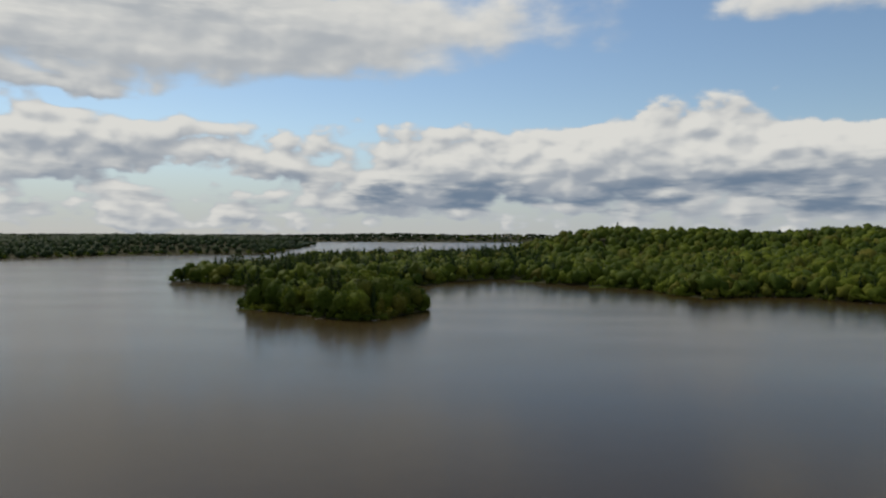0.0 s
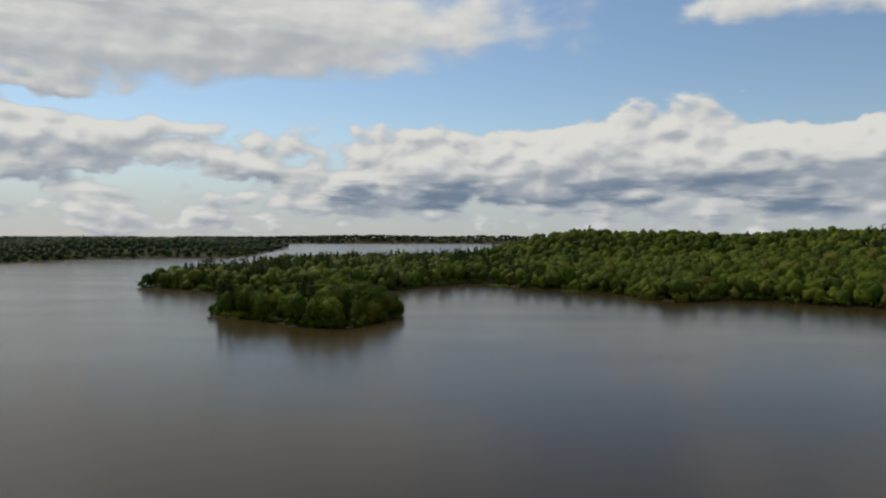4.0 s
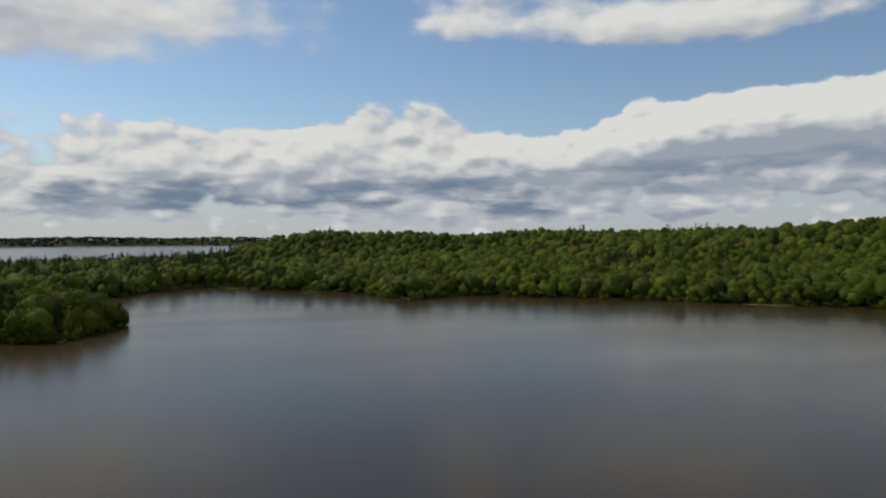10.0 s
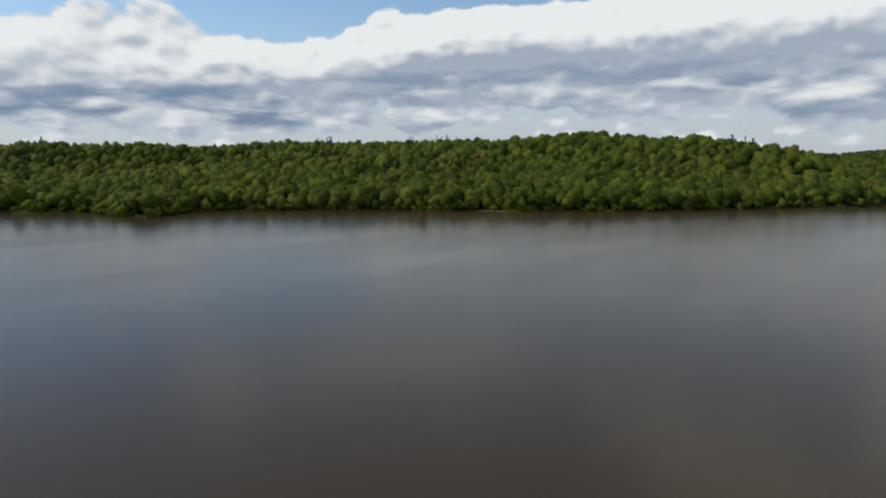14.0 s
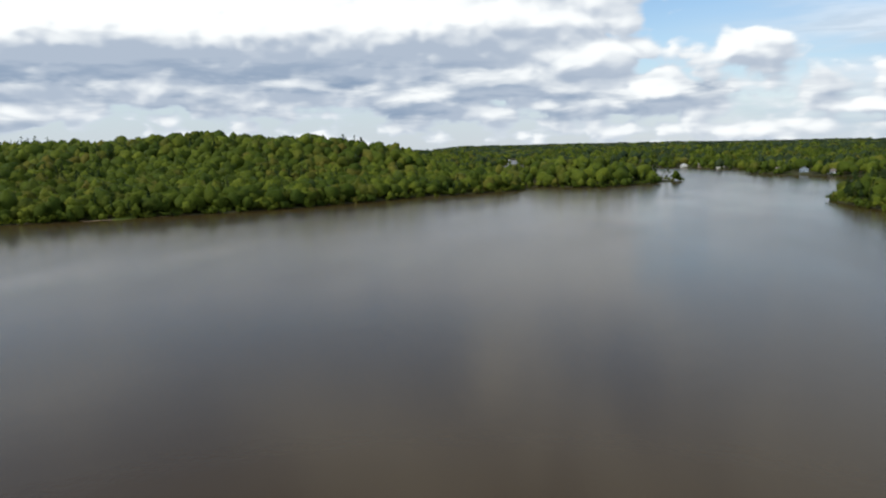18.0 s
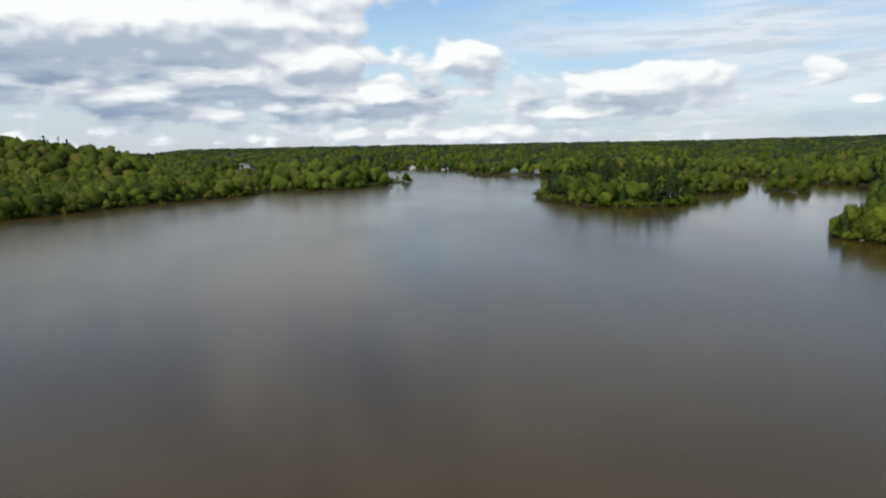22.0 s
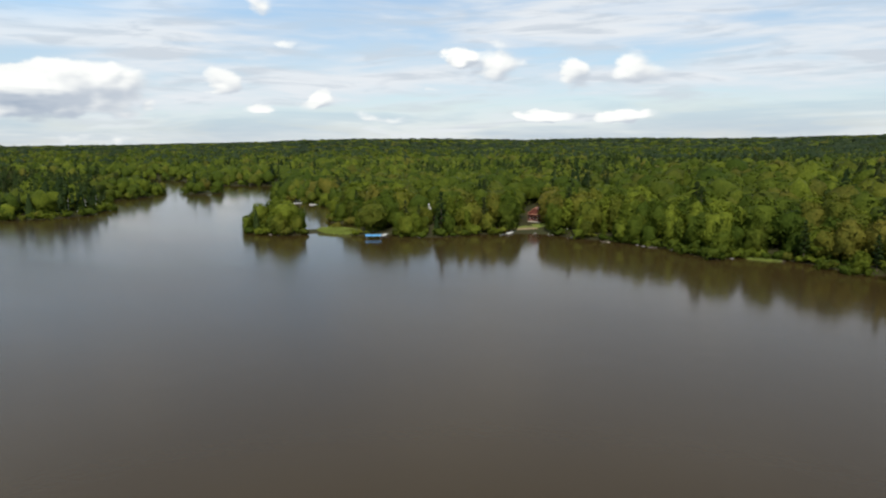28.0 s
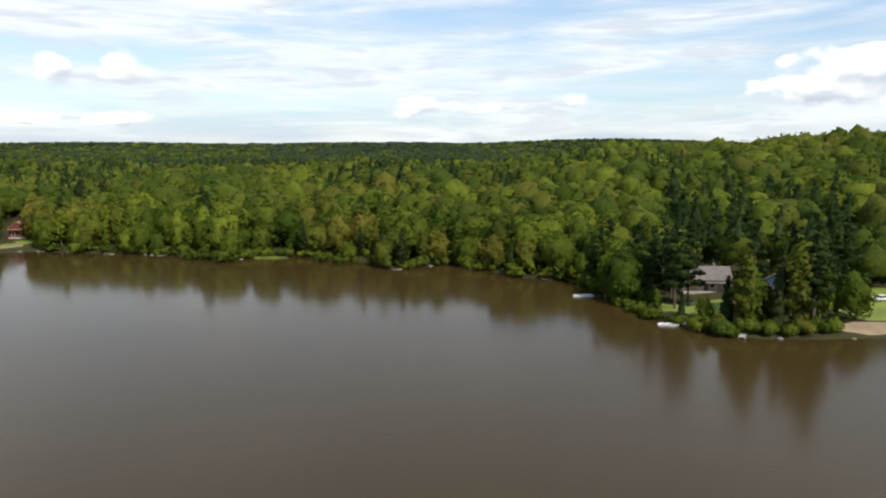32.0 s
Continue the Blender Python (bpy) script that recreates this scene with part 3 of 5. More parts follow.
def cards(at, out, size, rng, long=1.0, turn=0.4):
    """Small bent leaf clumps, four corners each, facing roughly along out: points, faces and normals."""
    n = len(at)
    nrm = unit(out + rng.normal(0, turn, (n, 3)))
    side = unit(np.cross(nrm, rng.normal(0, 1, (n, 3))))
    up = np.cross(nrm, side)
    s = (size * rng.uniform(0.5, 1.4, n))[:, None]
    a = at + side * s * 0.5 * long
    b = at + up * s * rng.uniform(0.3, 0.6, (n, 1)) - nrm * s * 0.2
    c = at - side * s * rng.uniform(0.35, 0.55, (n, 1)) * long
    d = at - up * s * rng.uniform(0.3, 0.6, (n, 1)) - nrm * s * 0.2
    v = np.stack([a, b, c, d], 1).reshape(-1, 3)
    q = np.arange(4 * n).reshape(-1, 4)
    return v, np.concatenate([q[:, [0, 1, 2]], q[:, [0, 2, 3]]]), np.repeat(unit(out * 0.9 + nrm * 0.3), 4, 0)


def icosphere(level):
    bm = bmesh.new()
    bmesh.ops.create_icosphere(bm, subdivisions=level, radius=1.0)
    bm.verts.ensure_lookup_table()
    v, f = np.array([p.co[:] for p in bm.verts]), np.array([[p.index for p in q.verts] for q in bm.faces])
    bm.free()
    return v, f


SPHERES = {k: icosphere(k) for k in (1, 2, 3)}


def face_normals(v, f):
    n = np.cross(v[f[:, 1]] - v[f[:, 0]], v[f[:, 2]] - v[f[:, 0]])
    return n


def hull_of(lobes, level, rng, rough=0.08, low=-0.45):
    """The billowing outside of a crown: from its middle, each way reaches to the farthest bough. The hidden underside is left open."""
    d, f = SPHERES[level]
    turn = rng.uniform(0, 6.28)
    c, s = math.cos(turn), math.sin(turn)
    d = np.stack([d[:, 0] * c - d[:, 1] * s, d[:, 0] * s + d[:, 1] * c, d[:, 2]], -1)
    top, base = max(p[2] + r[2] for p, r in lobes), min(p[2] - r[2] for p, r in lobes)
    mid = np.array([0, 0, base + 0.42 * (top - base)])
    reach = np.full(len(d), 0.6)
    for p, r in lobes:
        o, w = (mid - p) / r, d / r
        A, B, C = (w * w).sum(1), 2 * (w * o).sum(1), (o * o).sum() - 1
        disc = B * B - 4 * A * C
        t = np.where(disc > 0, (-B + np.sqrt(np.maximum(disc, 0))) / (2 * A), 0)
        reach = np.maximum(reach, t)
    reach = reach * (1 + rng.normal(0, rough, len(d)))
    v = mid + d * reach[:, None]
    fn = face_normals(v, f)
    keep = (unit(fn)[:, 2] > low) | (d[f].mean(1)[:, 2] > -0.5)
    n = np.zeros_like(v)
    for k in range(3):
        np.add.at(n, f[:, k], fn)
    used = np.unique(f[keep])
    remap = np.zeros(len(v), int)
    remap[used] = np.arange(len(used))
    return v[used], remap[f[keep]], unit(unit(n[used]) * 0.85 + d[used] * 0.25)


def lobes_broad(rng, H, R, n, narrow, low=1.62):
    """Centres and half sizes of the boughs of a leafy crown: many small heaps over a tall, uneven dome, with a low skirt."""
    got = []
    wide = R * (0.74 if not narrow else 0.52)
    lean = rng.uniform(-0.12, 0.12, 2) * R
    for k in range(n):
        u = 1 - low * (k + 0.5) / n                       # from the top down to below the middle
        ring = math.sqrt(max(0.0, 1 - u * u)) if u > 0 else (1 + 0.12 * u)
        a = k * 2.39996 + rng.uniform(-0.35, 0.35)
        far = wide * ring * rng.uniform(0.7, 1.25)
        r = R * rng.uniform(0.22, 0.42)
        got.append((np.array([math.cos(a) * far + lean[0] * u, math.sin(a) * far + lean[1] * u, H * (0.46 + 0.40 * u * rng.uniform(0.82, 1.12))]), np.array([r, r, r * rng.uniform(0.75, 1.25)])))
    got.append((np.array([0, 0, H * 0.46]), np.array([wide * 0.84, wide * 0.84, H * 0.36])))
    return got


def lobes_pine(rng, H, R, n):
    """Flat plates of needles on level limbs."""
    got = []
    for k in range(n):
        u = (k + 0.5) / n
        z, reach = H * (0.24 + 0.72 * u), R * (1 - 0.75 * u) * rng.uniform(0.35, 0.75)
        a = k * 2.4 + rng.uniform(-0.6, 0.6)
        r = R * rng.uniform(0.30, 0.46) * (1.1 - 0.6 * u)
        got.append((np.array([math.cos(a) * reach, math.sin(a) * reach, z]), np.array([r, r, r * 0.42])))
    got.append((np.array([0, 0, H * 0.95]), np.array([R * 0.2, R * 0.2, H * 0.06])))
    return got


def leaf_cover(rng, lobes, count, size):
    """Leaf clumps strewn over the boughs, with strays that break the outline."""
    top, base = max(p[2] + r[2] for p, r in lobes), min(p[2] - r[2] for p, r in lobes)
    mid = np.array([0, 0, base + 0.42 * (top - base)])
    areas = np.array([r[0] * r[2] for _, r in lobes])
    pieces = []
    for (c, r), share in zip(lobes, areas / areas.sum()):
        n = max(2, int(count * share))
        d = unit(rng.normal(0, 1, (n, 3)) + np.array([0, 0, 0.3]) + 0.5 * unit(c - mid))
        at = c + d * r * rng.uniform(0.82, 1.1, (n, 1))
        pieces.append(cards(at, unit(d * 0.9 + unit(at - mid) * 0.3), size, rng))
    return pieces


def crown_broad(rng, lobes, level, count, size, rough=0.09, core=1.0):
    """A crown of leaf clumps over a core that closes it; core: the core's size against the boughs'."""
    inner = [(p, r * core) for p, r in lobes]
    return join([hull_of(inner, level, rng, rough)] + (leaf_cover(rng, lobes, count, size) if count else []))


def crown_pine(rng, lobes, level, count, size):
    """Separate flat plates of needles, with sky between them."""
    pieces = leaf_cover(rng, lobes, count, size)
    d, f = SPHERES[level]
    for c, r in lobes:
        pieces.append((c + d * r * 0.8 * (1 + rng.normal(0, 0.08, (len(d), 1))), f, unit(d / r)))
    return join(pieces)


def crown_spruce(rng, H, R, count, size):
    """Whorls of drooping branches on a narrow cone."""
    u = rng.uniform(0, 1, count) ** 1.35
    tier = 0.82 + 0.18 * np.cos(u * 2 * np.pi * 9)
    a = rng.uniform(0, 2 * np.pi, count)
    r = R * (1 - u) ** 0.85 * tier * rng.uniform(0.6, 1.05, count) + 0.12
    z = H * (0.06 + 0.94 * u) - 0.25 * r
    at = np.stack([np.cos(a) * r, np.sin(a) * r, z], -1)
    out = unit(np.stack([np.cos(a) * 0.9, np.sin(a) * 0.9, np.full(count, 0.55)], -1))
    pieces = [cards(at, out, size, rng, 1.2)]
    k, rings = 7, 6
    vs, ns = [], []
    for q in range(rings + 1):
        w = q / rings
        for j in range(k):
            b = (j + 0.5 * (q % 2)) * 2 * math.pi / k
            rr = R * 0.86 * (1 - w) ** 0.85 * (1.0 if q % 2 == 0 else 0.82) + 0.05
            vs.append((math.cos(b) * rr, math.sin(b) * rr, H * (0.05 + 0.93 * w)))
            ns.append((math.cos(b) * 0.9, math.sin(b) * 0.9, 0.5))
    fs = []
    for q in range(rings):
        for j in range(k):
            p0, p1, p2, p3 = q * k + j, q * k + (j + 1) % k, (q + 1) * k + (j + 1) % k, (q + 1) * k + j
            fs += [(p0, p1, p2), (p0, p2, p3)]
    pieces.append((np.array(vs), np.array(fs), unit(np.array(ns))))
    return join(pieces)


def tube(p, q, r0, r1, sides=6):
    p, q = np.array(p, float), np.array(q, float)
    w = unit(q - p)
    s = unit(np.cross(w, np.array([0.3, 0.9, 0.2])))
    t = np.cross(w, s)
    a = np.arange(sides) * (2 * np.pi / sides)
    ring = np.cos(a)[:, None] * s + np.sin(a)[:, None] * t
    v = np.concatenate([p + ring * r0, q + ring * r1])
    f = np.array([(k, (k + 1) % sides, sides + (k + 1) % sides, sides + k) for k in range(sides)])
    return v, f


def trunk_of(rng, H, top, lobes, girth):
    bend = rng.uniform(-0.25, 0.25, 2)
    mid = (bend[0], bend[1], H * 0.45)
    pieces = [tube((0, 0, -0.6), mid, girth, girth * 0.68, 8), tube(mid, (0, 0, H * top), girth * 0.68, girth * 0.12, 8)]
    for c, r in lobes:
        z = max(H * 0.16, c[2] - 0.45 * math.hypot(c[0], c[1]) - 0.6)
        k = z / H
        pieces.append(tube((bend[0] * k, bend[1] * k, z), c * np.array([0.85, 0.85, 1.0]), girth * 0.34, girth * 0.08, 5))
    return join(pieces)


def tree_model(kind, seed):
    """A tree with its trunk and crown as parts, standing at its own base."""
    rng = np.random.default_rng(seed)
    if kind == "broad":
        H, R = rng.uniform(13, 17.5), rng.uniform(4.3, 6.5)
        lobes = lobes_broad(rng, H, R, 36, False, 1.92)
        crown, mat, bark, name, girth = crown_broad(rng, lobes, 2, 1250, 0.9, 0.08, 0.82), BROAD, BARK, "leafy_tree", 0.24
    elif kind == "birch":
        H, R = rng.uniform(14, 17), rng.uniform(2.8, 3.6)
        lobes = lobes_broad(rng, H, R, 24, True, 1.75)
        crown, mat, bark, name, girth = crown_broad(rng, lobes, 2, 950, 0.8, 0.08, 0.82), BROAD, BIRCH, "birch_tree", 0.16
    elif kind == "pine":
        H, R = rng.uniform(17, 21), rng.uniform(3.4, 4.4)
        lobes = lobes_pine(rng, H, R, 19)
        crown, mat, bark, name, girth = crown_pine(rng, lobes, 1, 1100, 0.85), NEEDLE, BARK, "pine_tree", 0.28
    elif kind == "spruce":
        H, R = rng.uniform(12, 17), rng.uniform(2.3, 3.1)
        lobes = []
        crown, mat, bark, name, girth = crown_spruce(rng, H, R, 1000, 0.85), NEEDLE, BARK, "spruce_tree", 0.2
    else:
        H, R = rng.uniform(2.6, 3.8), rng.uniform(1.8, 2.6)
        lobes = [(np.array([math.cos(a) * R * 0.45, math.sin(a) * R * 0.45, H * h]), np.array([R * 0.55, R * 0.55, H * 0.42])) for a, h in ((0.3, 0.40), (2.2, 0.45), (4.4, 0.38), (1.2, 0.6))]
        crown, mat, bark, name, girth = crown_broad(rng, lobes, 2, 220, 0.6, 0.12, 0.85), BROAD, BARK, "shore_shrub", 0.07
    root = new(name)
    mesh_object("trunk", *trunk_of(rng, H, 0.97 if kind in ("pine", "spruce") else 0.8, lobes[3::4] if kind in ("broad", "birch") else lobes[:6], girth), bark, root)
    mesh_object("crown", crown[0], crown[1], mat, root, False, crown[2])
    return root


LABELS = {"broad": ("broad leafy tree with full green crown on the lakeshore", "tree", "leafy trees along the shore"),
          "birch": ("slender birch tree with pale trunk and light green crown", "tree", "birches along the shore"),
          "pine": ("tall dark pine with flat layered boughs", "tree", "pines along the shore"),
          "spruce": ("narrow dark spruce with drooping branches", "tree", "spruces along the shore"),
          "shrub": ("low green shrub leaning over the water's edge", "shrub", "shrubs at the water's edge")}
MODELS = {}


def model_pool(kind, n):
    MODELS[kind] = [tagged(tree_model(kind, 100 * len(MODELS) + k), *LABELS[kind]) for k in range(n)]


for kind, n in (("broad", 7), ("birch", 4), ("pine", 5), ("spruce", 4), ("shrub", 5)):
    model_pool(kind, n)
USED = {k: 0 for k in MODELS}


def plant(kind, x, y, z, scale):
    """The next tree of a kind: the models themselves first, then copies."""
    pool, k = MODELS[kind], USED[kind]
    USED[kind] += 1
    m = Matrix.LocRotScale((x, y, z), Euler((0, 0, RNG.uniform(0, 6.28))), None)
    model = pool[k % len(pool)]
    if k < len(pool):
        model.matrix_basis = m
        model.scale = (scale * RNG.uniform(0.9, 1.12), scale * RNG.uniform(0.9, 1.12), scale)
        return
    made = copy_thing(model, m)
    made.scale = (scale * RNG.uniform(0.88, 1.15), scale * RNG.uniform(0.88, 1.15), scale)


# Open ground where no trees stand: x, y, radius
CLEAR = [(236, -279, 8), (172.5, -266, 4), (176, -276, 4), (218, -228, 6), (221, -236, 5), (-54, -173, 5), (-66, -168, 13), (-76, -158, 14), (-88, -165, 13), (-60, -158, 8), (-92, -152, 10), (-78, -178, 12), (178, -296, 9), (174, -286, 9), (170, -278, 8.5), (166, -271, 8), (184, -306, 8), (190, -316, 9), (196, -326, 9), (203, -338, 8), (-72, -186, 10), (-64, -166, 4), (-86, -172, 7), (-80, -158, 4), (-98, -156, 8), (-112, -165, 15), (-124, -162, 15), (-109, -206, 9),
         (240, -224, 13), (252, -221, 8), (270, -242, 9), (288, -258, 8), (306, -276, 7), (217, -232, 4), (76, 606, 8), (243, -287, 7), (236, -278, 7), (228, -269, 6), (364, -320, 4),
         (1173, -68, 14), (1146, -92, 14), (1114, -116, 14), (936, -166, 12), (922, -190, 12), (890, -212, 12)]


def open_ground(x, y):
    return np.any([np.hypot(x - a, y - b) < r for a, b, r in CLEAR], axis=0)


def scatter_near():
    """Single trees on the near shores, islands and points."""
    step = 7.1
    gx, gy = np.meshgrid(np.arange(-320, 420, step), np.arange(-470, 420, step))
    x, y = gx.ravel() + RNG.uniform(-3, 3, gx.size), gy.ravel() + RNG.uniform(-3, 3, gx.size)
    d = np.hypot(x, y)
    s = inland(x, y)
    ok = (s > 1.0) & (d < 430) & ~open_ground(x, y)
    x, y, s, d = x[ok], y[ok], s[ok], d[ok]
    z = height(x, y, s)
    stand = bumpy(x, y, 28, 3.0)
    island = (y > 250)
    front = (s < 26) | island
    cap = {"broad": 340, "birch": 130, "pine": 190, "spruce": 120}
    order = np.argsort(np.where(island, 0, s) + RNG.uniform(0, 6, len(s)))
    single = np.zeros(len(x), bool)
    for i in order:
        if not front[i]:
            continue
        headland = -150 < x[i] < -46 and y[i] > -215
        q = RNG.uniform()
        if headland and RNG.uniform() < 0.15:
            single[i] = True
            continue
        if headland:
            kind = "pine" if q < 0.25 else "spruce" if q < 0.32 else "broad"
        elif x[i] > 240 and y[i] < -190:
            kind = "spruce" if q < 0.08 else "broad"
        elif stand[i] > 0.45:
            kind = "pine" if q < 0.22 else "spruce" if q < 0.36 else "broad"
        else:
            kind = "birch" if q < 0.2 else "spruce" if q < 0.22 else "pine" if q < 0.26 else "broad"
        if USED[kind] >= cap[kind]:
            continue
        grow = 0.50 + 0.55 * min(1, s[i] / 12) + RNG.uniform(-0.1, 0.14)
        if headland:
            grow = RNG.uniform(0.75, 1.0)
        if math.hypot(x[i] - 190, y[i] + 318) < 26:
            grow *= 0.6
        if math.hypot(x[i] - 212, y[i] + 250) < 13:
            grow *= 0.55
        plant(kind, x[i], y[i], z[i], grow)
        single[i] = True
    return x[~single], y[~single], z[~single], s[~single]


def scatter_shrubs():
    """Shrubs along the water of the near shores."""
    gx, gy = np.meshgrid(np.arange(-240, 420, 3.2), np.arange(-345, 415, 3.2))
    x, y = gx.ravel() + RNG.uniform(-1.5, 1.5, gx.size), gy.ravel() + RNG.uniform(-1.5, 1.5, gx.size)
    s = inland(x, y)
    ok = (s > 0.1) & (s < 2.6) & (np.hypot(x, y) < 420) & ~open_ground(x, y)
    pick = RNG.permutation(np.flatnonzero(ok))[:290]
    for i in pick:
        plant("shrub", x[i], y[i], 0.05, RNG.uniform(0.6, 1.25))


rest = scatter_near()
# the headland's own trees, set apart round its two houses
for kind, x, y, scale in (("birch", -68.5, -151.5, 1.25), ("birch", -71.5, -153.5, 1.05), ("spruce", -66.0, -154, 0.9), ("birch", -80.5, -151.5, 1.15), ("pine", -84.5, -151.5, 1.25),
                          ("spruce", -77.5, -153, 1.2), ("birch", -87.0, -153, 0.95), ("shrub", 229, -232, 2.0), ("broad", -73.5, -157, 0.8), ("spruce", -58.0, -160.5, 0.5), ("broad", -49.5, -181, 0.85), ("broad", -53.0, -186, 0.95),
                          ("birch", -46.5, -188, 0.9), ("pine", -60.0, -171, 1.2), ("pine", -64.0, -173, 1.1), ("pine", -75.0, -161, 1.1), ("birch", -54.5, -168, 0.45),
                          ("broad", -97, -158, 0.8), ("pine", -92, -163, 1.1), ("pine", -56.5, -179, 1.0), ("broad", -62.5, -157, 0.42),
                          ("shrub", -68, -149.3, 1.2), ("shrub", -71, -149.0, 1.1), ("shrub", -81, -148.5, 1.2), ("shrub", -85, -149.5, 1.2), ("shrub", -59, -153.5, 1.1), ("shrub", -62, -152, 1.2),
                          ("shrub", -56.5, -159, 0.9), ("shrub", -65, -150.5, 1.0), ("shrub", -73, -148, 1.1), ("shrub", -77, -147.5, 1.0), ("shrub", -88, -149, 1.0), ("shrub", -52, -165, 1.2), ("shrub", -50.5, -170, 1.1)):
    plant(kind, x, y, spot(x, y) - 0.05, scale)
scatter_shrubs()


# ---- woods: too many to count, joined ----
def low_models(kind, n, count, size, seed, boughs=6, level=2, core=0.86):
    got = []
    for k in range(n):
        rng = np.random.default_rng(seed + k)
        if kind == "needle":
            if k == 1:
                got.append(crown_spruce(rng, 14.5, 3.2, count + 20, size))
            else:
                got.append(crown_broad(rng, lobes_pine(rng, 17.5, 4.6, boughs), level, count, size, 0.12, 0.95))
        elif kind == "mound":
            # a knot of several low crowns, for the far hills
            lobes = [(np.array([rng.uniform(-9, 9), rng.uniform(-9, 9), rng.uniform(7, 10)]), np.array([5.0, 5.0, rng.uniform(4, 6.5)])) for q in range(boughs)]
            got.append(crown_broad(rng, lobes, level, count, size, 0.10, 0.92))
        elif kind == "brush":
            lobes = [(np.array([rng.uniform(-2.2, 2.2), rng.uniform(-2.2, 2.2), rng.uniform(0.6, 2.6)]), np.array([1.3, 1.3, rng.uniform(0.9, 1.8)])) for q in range(5)]
            got.append(crown_broad(rng, lobes, level, count, size, 0.14, 0.85))
        else:
            got.append(crown_broad(rng, lobes_broad(rng, rng.uniform(13.5, 17.5), rng.uniform(4.7, 7.2), boughs, k % 4 == 3), level, count, size, 0.08, core))
    return got


def open_to_lake(x, y, z):
    """Which trees show over the woods in front of them, seen from high over the lake's middle; the others stand hidden behind hills."""
    rings = np.concatenate([np.arange(110.0, 1000.0, 14.0), np.geomspace(1000.0, 5000.0, 90)])
    turns = np.radians(np.arange(-40.0, 226.0, 0.5))
    A, R = np.meshgrid(turns, rings, indexing="ij")
    px, py = np.sin(A) * R, np.cos(A) * R
    s = inland(px, py)
    rise = (height(px, py, s) + np.where(s > 12, 11.0, 0.0) - 42.0) / R
    best = np.maximum.accumulate(rise, axis=1)
    a, r = np.degrees(np.arctan2(x, y)), np.hypot(x, y)
    a = np.where(a < -41, a + 360, a)
    i = np.clip(np.round((a + 40.0) * 2).astype(int), 0, len(turns) - 1)
    j = np.clip(np.searchsorted(rings, r) - 2, 0, len(rings) - 1)
    return (z + 19.0 - 42.0) / r > best[i, j]


def grow_woods(name, label, x, y, z, scale, models, mat, plain=(), spread=1.16):
    """All crowns of one stand as one mesh; plain: simpler crowns for those that stand hidden."""
    pick, turn = RNG.integers(0, len(models), len(x)), RNG.uniform(0, 2 * np.pi, len(x))
    pieces, tones = [], []
    shown = open_to_lake(x, y, z) if plain else np.ones(len(x), bool)
    lots = [(m, pick == k) for k, m in enumerate(models)]
    if plain:
        lots = [(m, p & shown) for m, p in lots] + [(m, (pick % len(plain) == k) & ~shown) for k, m in enumerate(plain)]
    for (v, f, nrm), lot in lots:
        i = np.flatnonzero(lot)
        if not len(i):
            continue
        c, s = np.cos(turn[i])[:, None], np.sin(turn[i])[:, None]
        w, wide = scale[i][:, None], scale[i][:, None] * spread
        px = (v[:, 0] * c - v[:, 1] * s) * wide + x[i][:, None]
        py = (v[:, 0] * s + v[:, 1] * c) * wide + y[i][:, None]
        pz = v[:, 2] * w * 0.98 + z[i][:, None]
        vs = np.stack([px, py, pz], -1).reshape(-1, 3)
        fs = (f[None] + (np.arange(len(i)) * len(v))[:, None, None]).reshape(-1, 3)
        nx, ny = nrm[:, 0] * c - nrm[:, 1] * s, nrm[:, 0] * s + nrm[:, 1] * c
        pieces.append((vs, fs, np.stack([nx, ny, np.broadcast_to(nrm[:, 2], nx.shape)], -1).reshape(-1, 3)))
        tones.append(np.repeat(RNG.uniform(0, 1, len(i)), len(v)))
    v, f, n = join(pieces)
    ob = mesh_object(name, v, f, mat, None, False, n)
    ob.data.attributes.new("tree_tone", "FLOAT", "POINT").data.foreach_set("value", np.concatenate(tones).astype(np.float32))
    return tagged(ob, label, "woods", kind="stuff")


def split_woods(name, label, x, y, z, grow, broad, needle, share, needle_mat=NEEDLE_WOOD):
    # Extra dark conifers in the far south and west also stand in for cloud shadow.
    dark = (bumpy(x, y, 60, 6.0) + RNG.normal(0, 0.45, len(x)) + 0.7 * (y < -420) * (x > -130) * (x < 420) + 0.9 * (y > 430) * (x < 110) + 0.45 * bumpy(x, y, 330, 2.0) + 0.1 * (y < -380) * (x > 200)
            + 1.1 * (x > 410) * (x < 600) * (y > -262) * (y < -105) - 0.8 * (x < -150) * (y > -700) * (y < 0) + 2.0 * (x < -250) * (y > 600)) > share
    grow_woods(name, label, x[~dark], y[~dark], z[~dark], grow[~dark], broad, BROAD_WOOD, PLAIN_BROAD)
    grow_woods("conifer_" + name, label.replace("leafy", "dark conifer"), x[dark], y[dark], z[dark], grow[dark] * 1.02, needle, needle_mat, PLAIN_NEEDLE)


PLAIN_BROAD = low_models("broad", 3, 0, 1.0, 900, 8, 1, 1.0)
PLAIN_NEEDLE = low_models("needle", 1, 0, 1.0, 940, 6, 1)


